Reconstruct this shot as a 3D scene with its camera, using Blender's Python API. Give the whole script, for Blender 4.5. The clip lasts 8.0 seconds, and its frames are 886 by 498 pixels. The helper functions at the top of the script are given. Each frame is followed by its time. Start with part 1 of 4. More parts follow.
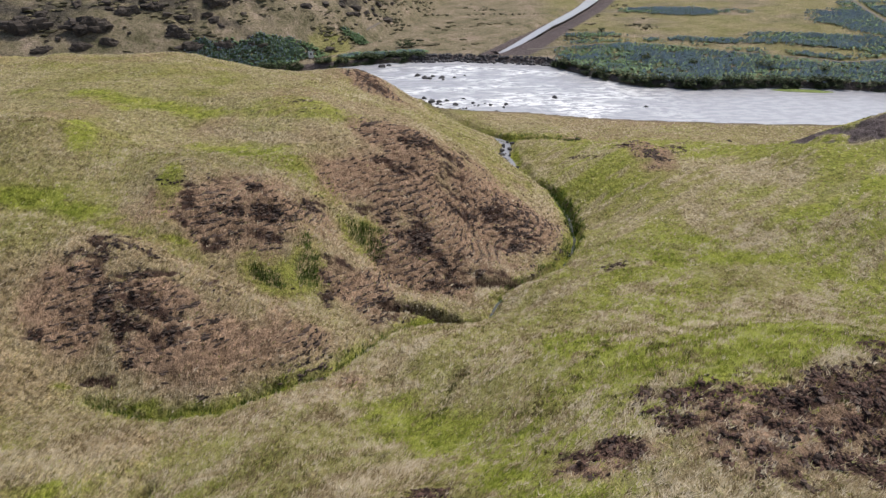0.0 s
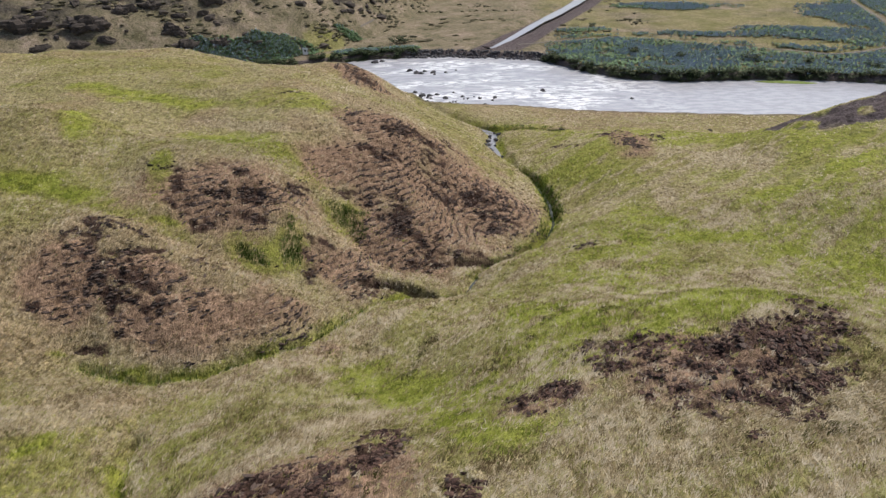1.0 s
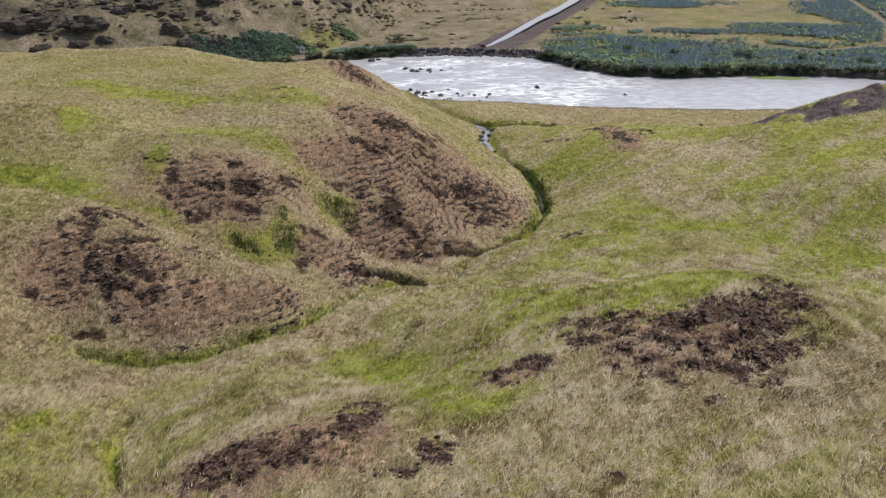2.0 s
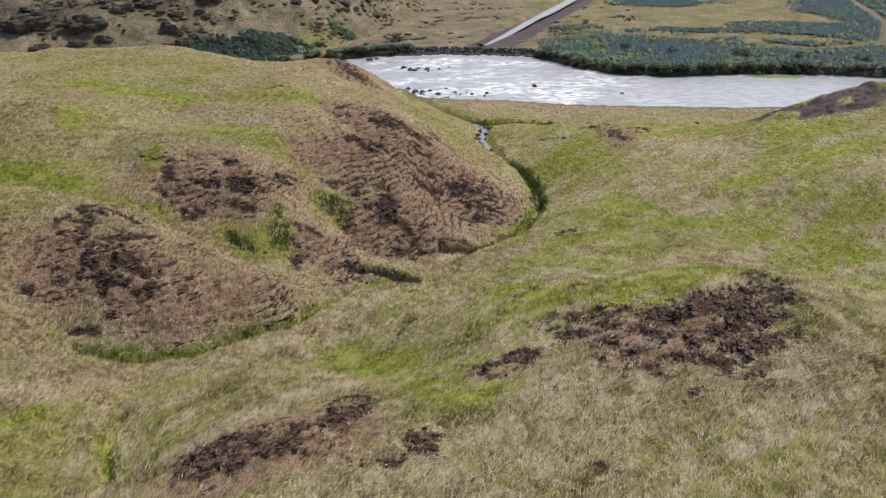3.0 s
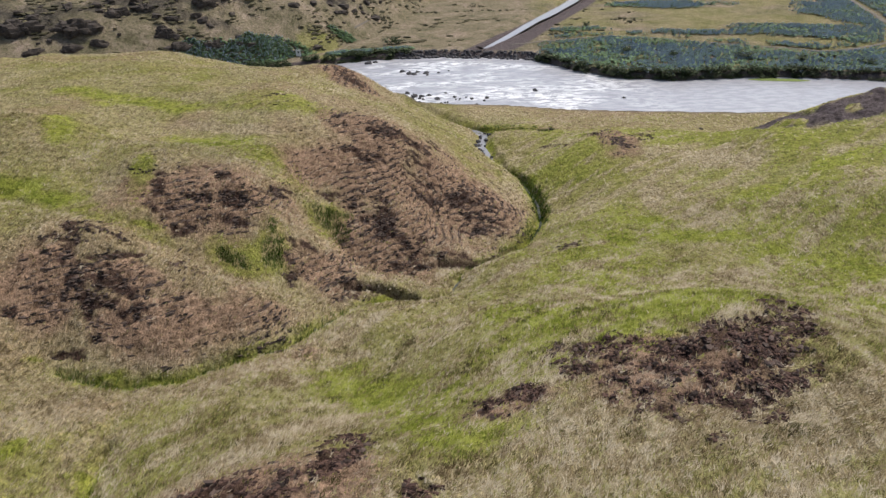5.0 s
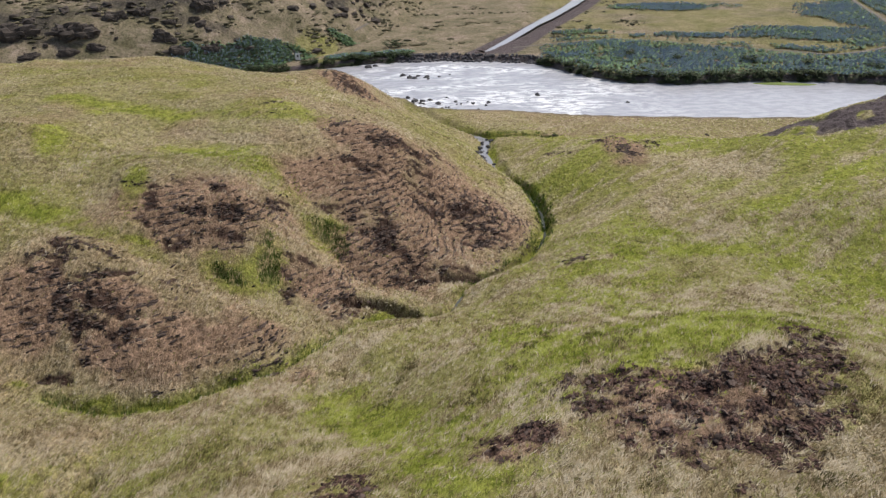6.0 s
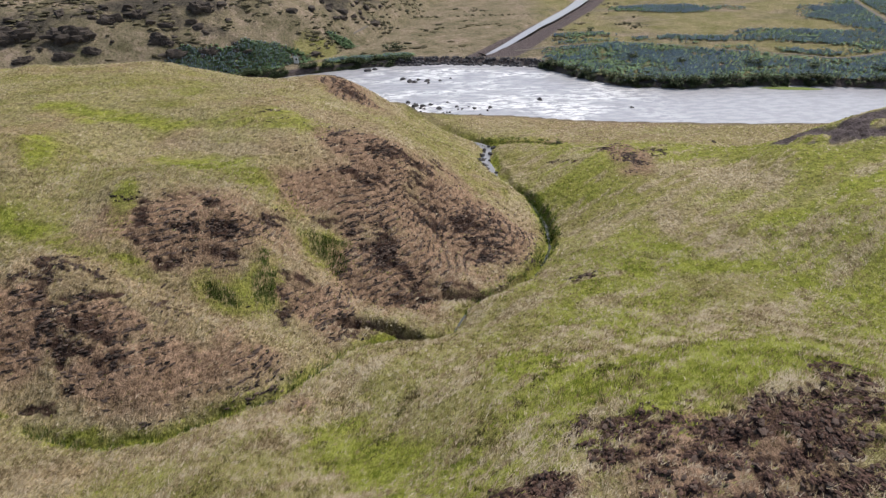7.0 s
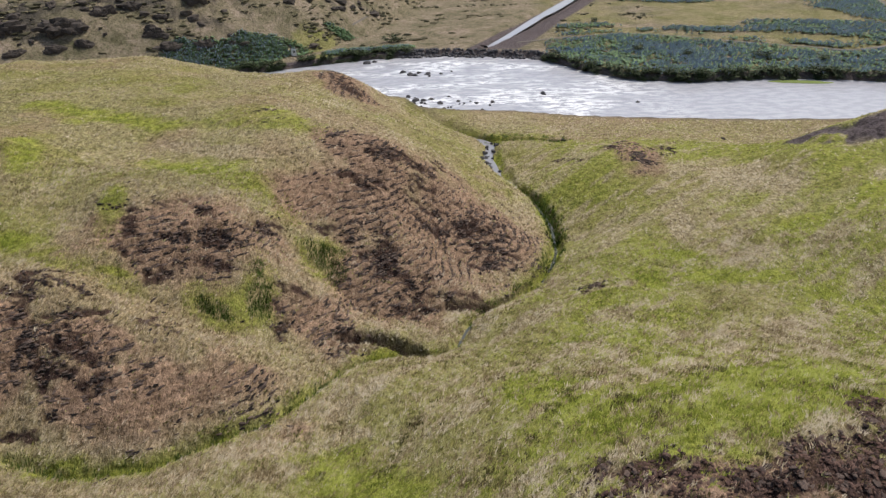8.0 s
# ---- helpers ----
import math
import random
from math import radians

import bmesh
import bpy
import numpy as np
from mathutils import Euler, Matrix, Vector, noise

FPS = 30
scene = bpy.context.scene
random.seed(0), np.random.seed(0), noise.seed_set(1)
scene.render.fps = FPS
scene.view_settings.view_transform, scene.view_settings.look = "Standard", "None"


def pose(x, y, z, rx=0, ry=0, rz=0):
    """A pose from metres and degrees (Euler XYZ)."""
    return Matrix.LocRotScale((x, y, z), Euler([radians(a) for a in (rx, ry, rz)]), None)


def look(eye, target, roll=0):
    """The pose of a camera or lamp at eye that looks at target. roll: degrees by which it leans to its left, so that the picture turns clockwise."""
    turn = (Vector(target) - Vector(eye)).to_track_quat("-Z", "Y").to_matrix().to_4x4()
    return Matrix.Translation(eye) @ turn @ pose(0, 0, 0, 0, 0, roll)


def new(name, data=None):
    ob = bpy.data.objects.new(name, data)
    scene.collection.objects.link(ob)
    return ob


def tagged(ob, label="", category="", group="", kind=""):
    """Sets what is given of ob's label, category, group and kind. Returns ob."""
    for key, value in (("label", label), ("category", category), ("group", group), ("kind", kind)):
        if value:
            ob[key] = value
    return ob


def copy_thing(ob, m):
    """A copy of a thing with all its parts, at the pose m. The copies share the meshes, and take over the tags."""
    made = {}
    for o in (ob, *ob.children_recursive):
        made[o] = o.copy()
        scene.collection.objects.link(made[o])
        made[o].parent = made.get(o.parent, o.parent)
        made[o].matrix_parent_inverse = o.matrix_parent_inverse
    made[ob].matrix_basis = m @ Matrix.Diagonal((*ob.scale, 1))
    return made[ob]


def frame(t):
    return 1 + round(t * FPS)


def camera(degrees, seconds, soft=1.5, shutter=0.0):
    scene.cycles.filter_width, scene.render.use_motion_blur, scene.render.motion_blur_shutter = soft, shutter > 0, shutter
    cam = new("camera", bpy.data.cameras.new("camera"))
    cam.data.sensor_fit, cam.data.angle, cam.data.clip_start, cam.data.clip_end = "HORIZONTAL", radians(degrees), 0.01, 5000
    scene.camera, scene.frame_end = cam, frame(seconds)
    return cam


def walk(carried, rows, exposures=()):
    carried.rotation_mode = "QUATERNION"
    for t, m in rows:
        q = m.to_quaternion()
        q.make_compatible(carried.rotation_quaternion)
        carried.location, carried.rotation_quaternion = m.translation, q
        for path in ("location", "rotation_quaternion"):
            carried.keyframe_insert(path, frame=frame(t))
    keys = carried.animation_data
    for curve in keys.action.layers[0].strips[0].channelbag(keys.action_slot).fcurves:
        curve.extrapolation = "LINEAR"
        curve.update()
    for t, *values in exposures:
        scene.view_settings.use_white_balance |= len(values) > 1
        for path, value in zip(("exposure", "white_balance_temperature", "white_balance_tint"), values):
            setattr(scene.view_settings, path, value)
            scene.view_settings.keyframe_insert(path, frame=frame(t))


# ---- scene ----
cam = camera(73.2, 8.0, 1.4)
PATH = [
    (0, (0.713, -0.347, 38.093), (0.591, 1.385, 37.101), -1.4),
    (0.5, (2.252, -2.194, 37.952), (2.126, -0.463, 36.958), -1.7),
    (1, (3.311, -3.626, 37.818), (3.183, -1.896, 36.823), -1.9),
    (1.5, (4.065, -4.698, 37.657), (3.935, -2.967, 36.663), -2.1),
    (3, (5.259, -5.757, 37.484), (5.126, -4.028, 36.489), -2.3),
    (3.5, (5.395, -5.496, 37.529), (5.261, -3.767, 36.533), -2.4),
    (4, (5.414, -4.978, 37.604), (5.28, -3.248, 36.609), -2.4),
    (4.5, (5.336, -4.255, 37.713), (5.203, -2.525, 36.718), -2.4),
    (6, (4.889, -0.99, 38.042), (4.755, 0.741, 37.05), -2.5),
    (6.5, (4.677, 0.338, 38.166), (4.544, 2.071, 37.175), -2.5),
    (7, (4.48, 1.768, 38.322), (4.347, 3.5, 37.33), -2.5),
    (7.5, (4.264, 3.277, 38.475), (4.131, 5.002, 37.474), -2.6),
    (8, (4.01, 4.869, 38.647), (3.877, 6.583, 37.625), -2.6),
]
walk(cam, [(t, look(eye, target, roll)) for t, eye, target, roll in PATH])

# ---- light: a bright, thinly clouded sky with a soft sun ----
world = bpy.data.worlds.new("sky")
scene.world = world
world.use_nodes = True
wn = world.node_tree
sky = wn.nodes.new("ShaderNodeTexSky")
sky.sky_type, sky.sun_disc = "NISHITA", False
sky.sun_elevation, sky.sun_rotation = radians(59), radians(49)
sky.air_density, sky.dust_density, sky.ozone_density = 1.0, 3.5, 1.0
wn.nodes["Background"].inputs["Strength"].default_value = 0.10
wn.links.new(sky.outputs["Color"], wn.nodes["Background"].inputs["Color"])
sun_data = bpy.data.lights.new("sun", "SUN")
sun_data.energy, sun_data.angle, sun_data.color = 2.6, radians(10), (1.0, 0.945, 0.87)
sun = new("sun", sun_data)
sun.matrix_world = look((44, 50, 98), (0, 12, 0))
scene.view_settings.exposure = 0.29

# ---- materials ----
def shader(name, rough_value=0.9, metal=0.0):
    m = bpy.data.materials.new(name)
    m.use_nodes = True
    b = m.node_tree.nodes["Principled BSDF"]
    b.inputs["Roughness"].default_value, b.inputs["Metallic"].default_value = rough_value, metal
    b.inputs["Specular IOR Level"].default_value = 0.25
    return m, m.node_tree, b


def node(tree, kind, **values):
    n = tree.nodes.new(kind)
    for key, value in values.items():
        n.inputs[key.replace("_", " ")].default_value = value
    return n


def noise_of(tree, scale, detail=4.0, stretch=(1, 1, 1), turn=0.0):
    co = tree.nodes.new("ShaderNodeTexCoord")
    mp = tree.nodes.new("ShaderNodeMapping")
    mp.inputs["Scale"].default_value, mp.inputs["Rotation"].default_value = stretch, (0, 0, radians(turn))
    n = node(tree, "ShaderNodeTexNoise", Scale=scale, Detail=detail, Roughness=0.62)
    tree.links.new(co.outputs["Object"], mp.inputs["Vector"])
    tree.links.new(mp.outputs["Vector"], n.inputs["Vector"])
    return n.outputs["Fac"]


def graded(tree, fac, stops):
    r = tree.nodes.new("ShaderNodeValToRGB")
    while len(r.color_ramp.elements) < len(stops):
        r.color_ramp.elements.new(0.5)
    for e, (p, c) in zip(r.color_ramp.elements, stops):
        e.position, e.color = p, (*c, 1)
    tree.links.new(fac, r.inputs["Fac"])
    return r.outputs["Color"]


def blend(tree, fac, a, b, kind="MIX"):
    n = tree.nodes.new("ShaderNodeMix")
    n.data_type, n.blend_type = "RGBA", kind
    for sock, v in ((n.inputs[0], fac), (n.inputs[6], a), (n.inputs[7], b)):
        if isinstance(v, (int, float)):
            sock.default_value = v
        elif isinstance(v, tuple):
            sock.default_value = (*v, 1)
        else:
            tree.links.new(v, sock)
    return n.outputs[2]


def sums(tree, op, a, b, c=None, clamp=False):
    n = tree.nodes.new("ShaderNodeMath")
    n.operation, n.use_clamp = op, clamp
    for sock, v in zip(n.inputs, (a, b, c)):
        if v is None:
            continue
        if isinstance(v, (int, float)):
            sock.default_value = v
        else:
            tree.links.new(v, sock)
    return n.outputs[0]


def bumped(tree, b, height, strength=0.5, distance=0.05):
    n = node(tree, "ShaderNodeBump", Strength=strength, Distance=distance)
    tree.links.new(height, n.inputs["Height"])
    tree.links.new(n.outputs["Normal"], b.inputs["Normal"])


def plain(name, dark, light, scale=6.0, rough_value=0.9, bump=0.4, distance=0.04, island=False):
    m, t, b = shader(name, rough_value)
    big, small = noise_of(t, scale, 5), noise_of(t, scale * 7, 3)
    f = sums(t, "MULTIPLY_ADD", small, 0.45, sums(t, "MULTIPLY", big, 0.6))
    if island:
        g = t.nodes.new("ShaderNodeNewGeometry")
        f = sums(t, "MULTIPLY_ADD", g.outputs["Random Per Island"], 0.6, sums(t, "MULTIPLY", f, 0.45))
    t.links.new(graded(t, f, [(0.28, dark), (0.75, light)]), b.inputs["Base Color"])
    bumped(t, b, small, bump, distance)
    return m


def ground_material():
    m, t, b = shader("ground_cover", 0.95)
    b.inputs["Specular IOR Level"].default_value = 0.08
    za, zb = t.nodes.new("ShaderNodeAttribute"), t.nodes.new("ShaderNodeAttribute")
    za.attribute_name, zb.attribute_name = "cover", "cover_far"
    sa, sb = t.nodes.new("ShaderNodeSeparateColor"), t.nodes.new("ShaderNodeSeparateColor")
    t.links.new(za.outputs["Color"], sa.inputs["Color"])
    t.links.new(zb.outputs["Color"], sb.inputs["Color"])
    wide, mid, grain = noise_of(t, 0.16, 5), noise_of(t, 0.9, 5), noise_of(t, 5.0, 5)
    combed = noise_of(t, 2.2, 5, (3.2, 0.7, 1.0), 28)
    fibre = noise_of(t, 9.0, 4, (3.0, 0.6, 1.0), 20)
    base = graded(t, sums(t, "MULTIPLY_ADD", mid, 0.5, sums(t, "MULTIPLY", wide, 0.5)), [(0.36, (0.18, 0.18, 0.05)), (0.5, (0.25, 0.23, 0.085)), (0.64, (0.32, 0.262, 0.135))])
    straw = graded(t, combed, [(0.35, (0.21, 0.16, 0.085)), (0.6, (0.44, 0.375, 0.26))])
    green = graded(t, mid, [(0.35, (0.165, 0.195, 0.03)), (0.65, (0.29, 0.305, 0.06))])
    brown = graded(t, sums(t, "MULTIPLY_ADD", combed, 0.5, sums(t, "MULTIPLY", mid, 0.5)), [(0.35, (0.17, 0.112, 0.072)), (0.65, (0.38, 0.262, 0.182))])
    peat = graded(t, grain, [(0.34, (0.018, 0.012, 0.010)), (0.54, (0.058, 0.035, 0.028)), (0.74, (0.145, 0.10, 0.078))])
    color = blend(t, sums(t, "MULTIPLY", sa.outputs["Blue"], 0.85), base, straw)
    color = blend(t, sa.outputs["Red"], color, green)
    color = blend(t, sa.outputs["Green"], color, brown)
    torn = sums(t, "MULTIPLY_ADD", sums(t, "SUBTRACT", grain, 0.5), 1.6, za.outputs["Alpha"], True)
    color = blend(t, sums(t, "MULTIPLY", torn, za.outputs["Alpha"]), color, peat)
    # the far side: heath, gravel and rock
    heath = graded(t, sums(t, "MULTIPLY_ADD", mid, 0.4, sums(t, "MULTIPLY", wide, 0.6)), [(0.36, (0.115, 0.11, 0.06)), (0.5, (0.22, 0.188, 0.125)), (0.64, (0.33, 0.265, 0.205))])
    gravel = graded(t, grain, [(0.3, (0.075, 0.06, 0.062)), (0.7, (0.16, 0.135, 0.135))])
    rock = graded(t, sums(t, "MULTIPLY_ADD", grain, 0.4, sums(t, "MULTIPLY", mid, 0.6)), [(0.35, (0.038, 0.035, 0.031)), (0.55, (0.105, 0.093, 0.074)), (0.7, (0.20, 0.175, 0.125))])
    color = blend(t, sb.outputs["Red"], color, heath)
    color = blend(t, sb.outputs["Green"], color, gravel)
    color = blend(t, sb.outputs["Blue"], color, rock)
    color = blend(t, 1.0, color, graded(t, fibre, [(0.28, (0.14, 0.14, 0.14)), (0.72, (0.80, 0.80, 0.80))]), "OVERLAY")
    # tussock shading painted into the colour: shadowed gaps, lighter crowns
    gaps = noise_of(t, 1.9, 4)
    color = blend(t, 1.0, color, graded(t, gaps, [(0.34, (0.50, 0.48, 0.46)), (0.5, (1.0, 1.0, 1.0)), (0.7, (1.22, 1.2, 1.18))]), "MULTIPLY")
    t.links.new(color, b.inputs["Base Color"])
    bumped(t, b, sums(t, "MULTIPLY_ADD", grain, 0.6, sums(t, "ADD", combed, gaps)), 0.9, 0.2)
    return m


def water_material(name, milk, rough_value, foam):
    m, t, b = shader(name, rough_value)
    b.inputs["Specular IOR Level"].default_value = 0.5
    a, c = noise_of(t, 0.33, 5, (1.0, 2.4, 1.0), -12), noise_of(t, 2.2, 4, (1.0, 2.0, 1.0), -12)
    f = sums(t, "MULTIPLY_ADD", c, 0.35, a)
    color = graded(t, f, [(0.45, tuple(v * 0.9 for v in milk)), (0.8, milk)])
    if foam:
        at_ = t.nodes.new("ShaderNodeAttribute")
        at_.attribute_name = "foam"
        white = sums(t, "MULTIPLY", sums(t, "MULTIPLY", sums(t, "SUBTRACT", f, 0.63), 11.0, None, True), at_.outputs["Fac"])
        color = blend(t, white, color, (0.86, 0.87, 0.88))
    t.links.new(color, b.inputs["Base Color"])
    bumped(t, b, f, 0.12, 0.2)
    return m


GROUND = ground_material()
RIVER = water_material("milky_river_water", (0.40, 0.405, 0.44), 0.22, True)
BROOK = water_material("brook_water", (0.30, 0.30, 0.32), 0.12, False)
DARK_BROOK = water_material("dark_brook_water", (0.10, 0.105, 0.095), 0.15, False)
LUSH = plain("green_grass_blade", (0.085, 0.135, 0.018), (0.24, 0.29, 0.06), 0.5, 0.7, 0.0, 0.01, True)
CLOD = plain("peat_clod", (0.010, 0.008, 0.007), (0.115, 0.084, 0.07), 2.0, 0.95, 0.6, 0.05, True)
RED_CLOD = plain("red_peat_clod", (0.016, 0.009, 0.008), (0.125, 0.076, 0.06), 2.0, 0.95, 0.6, 0.05, True)
BASALT = plain("basalt", (0.02, 0.02, 0.021), (0.10, 0.095, 0.10), 1.2, 0.8, 0.6, 0.08)
HEATHER = plain("heath", (0.045, 0.043, 0.024), (0.16, 0.14, 0.085), 0.4, 0.95, 0.5, 0.05, True)
LICHEN = plain("lichened_rock", (0.016, 0.014, 0.013), (0.12, 0.10, 0.085), 0.5, 0.9, 0.8, 0.2)
GRAVEL = plain("track_gravel", (0.10, 0.09, 0.08), (0.22, 0.195, 0.17), 2.5, 0.95, 0.5, 0.04)
LUPIN_LEAF = plain("lupin_leaf", (0.06, 0.12, 0.05), (0.18, 0.27, 0.13), 0.3, 0.7, 0.0, 0.01, True)
LUPIN_FLOWER = plain("lupin_flower", (0.32, 0.37, 0.49), (0.60, 0.65, 0.77), 0.3, 0.8, 0.0, 0.01, True)
WILLOW = plain("willow_leaf", (0.015, 0.028, 0.012), (0.075, 0.10, 0.038), 0.5, 0.7, 0.0, 0.01, True)
BARK = plain("bark", (0.05, 0.035, 0.025), (0.13, 0.10, 0.075), 6.0)
WHITE = plain("white_paint", (0.70, 0.70, 0.69), (0.84, 0.84, 0.83), 1.5, 0.5, 0.05, 0.01)
DARK_PAINT = plain("dark_paint", (0.03, 0.03, 0.035), (0.06, 0.06, 0.065), 3.0, 0.6, 0.05, 0.01)
POST = plain("weathered_wood", (0.12, 0.10, 0.08), (0.28, 0.25, 0.21), 8.0)

# ---- landforms: x, y, radius, rise (metres; the river's surface is z = 0) ----
# wide hills and plateaus
PLATEAUS = [
    (-90, 53.4, 38, 9.75),
    (-90, 7.8, 38, 2.02),
    (-46.8, 85.8, 24, 9.61),
    (-90, 100.2, 24, 13.25),
    (97.2, 71.4, 24, 4.01),
    (97.2, 13.8, 24, 4.02),
    (39.6, -15, 24, 3.8),
    (63, 84, 15, 7.13),
    (-18, 75, 15, 7.47),
    (-27, 102, 15, 8.72),
    (-54, 111, 15, 6.96),
    (-90, 120, 15, 1.96),
    (-36, 120, 15, 1.47),
    (99, 93, 15, 1.47),
]
# knolls and spurs
KNOLLS = [
    (18, 21, 10, 3.19),
    (-30, 51, 10, 5.28),
    (-48, 57, 10, 4.67),
    (0, 15, 10, 1.38),
    (48, 69, 10, 1.51),
    (-6, 87, 10, 1.64),
    (-6, 69, 7, 3.19),
    (-14, 61, 7, 2.1),
    (22, 29, 7, 1.83),
    (-18, 53, 7, 1.55),
    (46, 57, 7, 1.42),
    (-38, 37, 7, 1.87),
    (26, 85, 7, 1.3),
    (50, 85, 7, 0.9),
    (10, 25, 7, 0.63),
    (42, 77, 5, 2.2),
    (2, 81, 5, 0.93),
    (-6, 21, 5, 1.07),
]
# wide bowls
BOWLS = [
    (54, 114.6, 24, -1.6),
    (18, 48, 15, -3.14),
    (-27, 12, 15, -3.47),
    (45, 39, 15, -2.45),
    (18, 111, 15, -1.5),
    (-63, 39, 15, -1.17),
    (-6, 27, 10, -5.61),
    (12, 69, 10, -2.9),
    (54, 99, 10, -3.78),
]
# small hollows
DELLS = [
    (2, 41, 7, -3.65),
    (2, 57, 7, -2.56),
    (10, 89, 7, -1.61),
    (-18, 29, 7, -2.28),
    (-18, 17, 7, -2.12),
    (14, 77, 7, -0.67),
    (34, 45, 7, -1.09),
    (-10, 45, 5, -2.03),
    (-26, 29, 5, -2.11),
    (-6, 53, 5, -1.59),
    (38, 81, 5, -1.58),
    (10, 57, 5, -1.21),
    (6, 45, 5, -1.4),
    (-14, 41, 5, -1.29),
    (-30, 33, 5, -0.91),
]
# the plateau's rim above the river
RIM = [(-95, 97, 9, -1.16), (-82, 97, 9, -4.66), (-70, 98, 9, 1.72), (-36, 101, 9, -2.28), (-27, 101, 9, -2.15), (-19, 104, 9, 1.97), (-13, 108, 9, 0.7)]

# lesser swells and dips
SWELLS = [
    (-16.0, 50.0, 13, -0.5),
    (-28.5, 28.0, 5, -0.96),
    (-3.5, 48.0, 5, -1.32),
    (-31.0, 48.0, 5, -1.25),
    (-11.0, 28.0, 5, 0.46),
    (8.0, 80.0, 13, -0.9),
    (-21.0, 43.0, 5, -1.26),
    (-11.0, 63.0, 5, -0.89),
    (-3.5, 55.5, 5, 1.36),
    (-13.5, 58.0, 5, -0.85),
    (1.5, 23.0, 5, -0.85),
    (4.0, 43.0, 5, 0.97),
    (38.0, 48.0, 8, -1.13),
    (-6.0, 33.0, 5, -0.61),
    (-21.0, 58.0, 5, 0.96),
    (19.0, 13.0, 5, -0.53),
    (-31.0, 40.5, 5, 0.49),
    (-1.0, 60.5, 5, -0.71),
    (6.5, 63.0, 5, 0.91),
    (4.0, 30.5, 5, 0.6),
    (24.0, 20.5, 5, 1.01),
    (6.5, 48.0, 5, 1.13),
]
DIPS = [
    (-1.0, 10.5, 5, 0.28),
    (44.0, 68.0, 13, 0.62),
    (16.5, 20.5, 5, -0.43),
    (2.0, 96.0, 8, -0.78),
    (1.5, 58.0, 5, -0.65),
    (-33.5, 50.5, 5, -0.9),
    (-8.5, 23.0, 5, 0.74),
    (-13.5, 33.0, 5, 0.47),
    (1.5, 40.5, 5, 1.09),
    (-1.0, 48.0, 5, -1.15),
    (-6.0, 43.0, 5, -0.4),
    (14.0, 72.0, 8, -0.69),
    (-14.0, 72.0, 8, -0.55),
    (-13.5, 98.0, 5, 0.59),
    (11.5, 15.5, 5, 0.25),
    (-13.5, 55.5, 5, -0.9),
    (-31.0, 30.5, 5, -0.86),
    (-21.0, 30.5, 5, -0.32),
    (-26.0, 38.0, 5, 0.36),
    (-18.5, 50.5, 5, 0.62),
    (-23.5, 45.5, 5, -0.55),
    (16.5, 43.0, 5, -0.27),
]

BASE = (18.373, -0.357, -9.101, 0.958)
# stream and side gullies: course, half width, depth
GULLY = [
    ([(-27.2, 29.4), (-23.3, 28.8), (-17.7, 29.7), (-14.7, 31.6), (-11.3, 33.9), (-8.9, 37.0), (-7.6, 40.3), (-5.8, 42.0), (-3.3, 43.4), (-0.3, 43.6), (1.4, 45.2), (2.7, 49.5), (5.1, 51.3), (7.7, 53.9), (10.2, 58.6), (11.8, 62.0), (13.0, 68), (13.2, 75), (11.5, 80), (8.5, 85), (6, 91), (4.9, 97), (5.4, 104), (3.5, 106), (-1, 109.4), (-6, 117), (-11, 131)], 3.2, 2.4),
    ([(-14.2, 52.2), (-10.6, 50.7), (-7.4, 49), (-4.5, 48.6), (-1.4, 50.1), (2, 50.9), (4.5, 51.1)], 2.4, 1.25),
    ([(-42.9, 47.3), (-35, 44.5), (-29.7, 43.5), (-25.5, 43.2), (-22.2, 42.6), (-18.8, 41.8), (-15.5, 41.6), (-12.5, 41), (-10, 41.6), (-8, 40.9)], 2.6, 1.15),
    ([(-12.5, 12.5), (-16.5, 16.3), (-18.3, 18.9), (-18.9, 22), (-21.5, 28)], 2.0, 1.4),
    ([(-10.9, 55.6), (-6.9, 54.1), (-4.3, 52.4), (-1.4, 50.7)], 2.0, 0.35),
]
# narrow spurs between the gullies: crest, half width, rise
SPURS = [
    ([(-14.4, 48.9), (-12.7, 48.4), (-8.3, 46.7), (-4.8, 46.3), (-1.8, 45.6)], 1.6, 0.45),
    ([(-30.7, 41), (-26.7, 40.6), (-21.6, 39.8), (-15.3, 38), (-11.4, 37.4)], 2.2, 0.85),
]
NEAR_BANK = [(-400, -40), (-180, 45), (-120, 85), (-80, 118), (-53, 136), (-30, 140), (-13, 135), (-9, 128), (-1, 124.8), (11, 123.4), (23, 120), (34, 118), (56, 116), (63, 115.5), (81, 114), (140, 107), (250, 90), (900, 0)]
FAR_BANK = [(-400, -10), (-180, 75), (-120, 120), (-80, 146), (-53, 161), (-33, 170), (-20, 173), (-7, 174), (6, 171), (19, 168), (27, 156), (38, 145.2), (52, 141.8), (66, 143), (78, 142.2), (97, 137.4), (140, 129), (250, 112), (900, 30)]
FOOT = [(-400, 0), (-180, 82), (-120, 124), (-80, 150), (-55, 166), (-40, 182), (-28, 207), (-20, 240), (-10, 320), (30, 600), (200, 3000)]
CANAL = [(3.8, 176.5), (7.5, 183), (15.8, 201), (30, 233), (41, 260), (78, 370), (123, 500), (263, 900)]
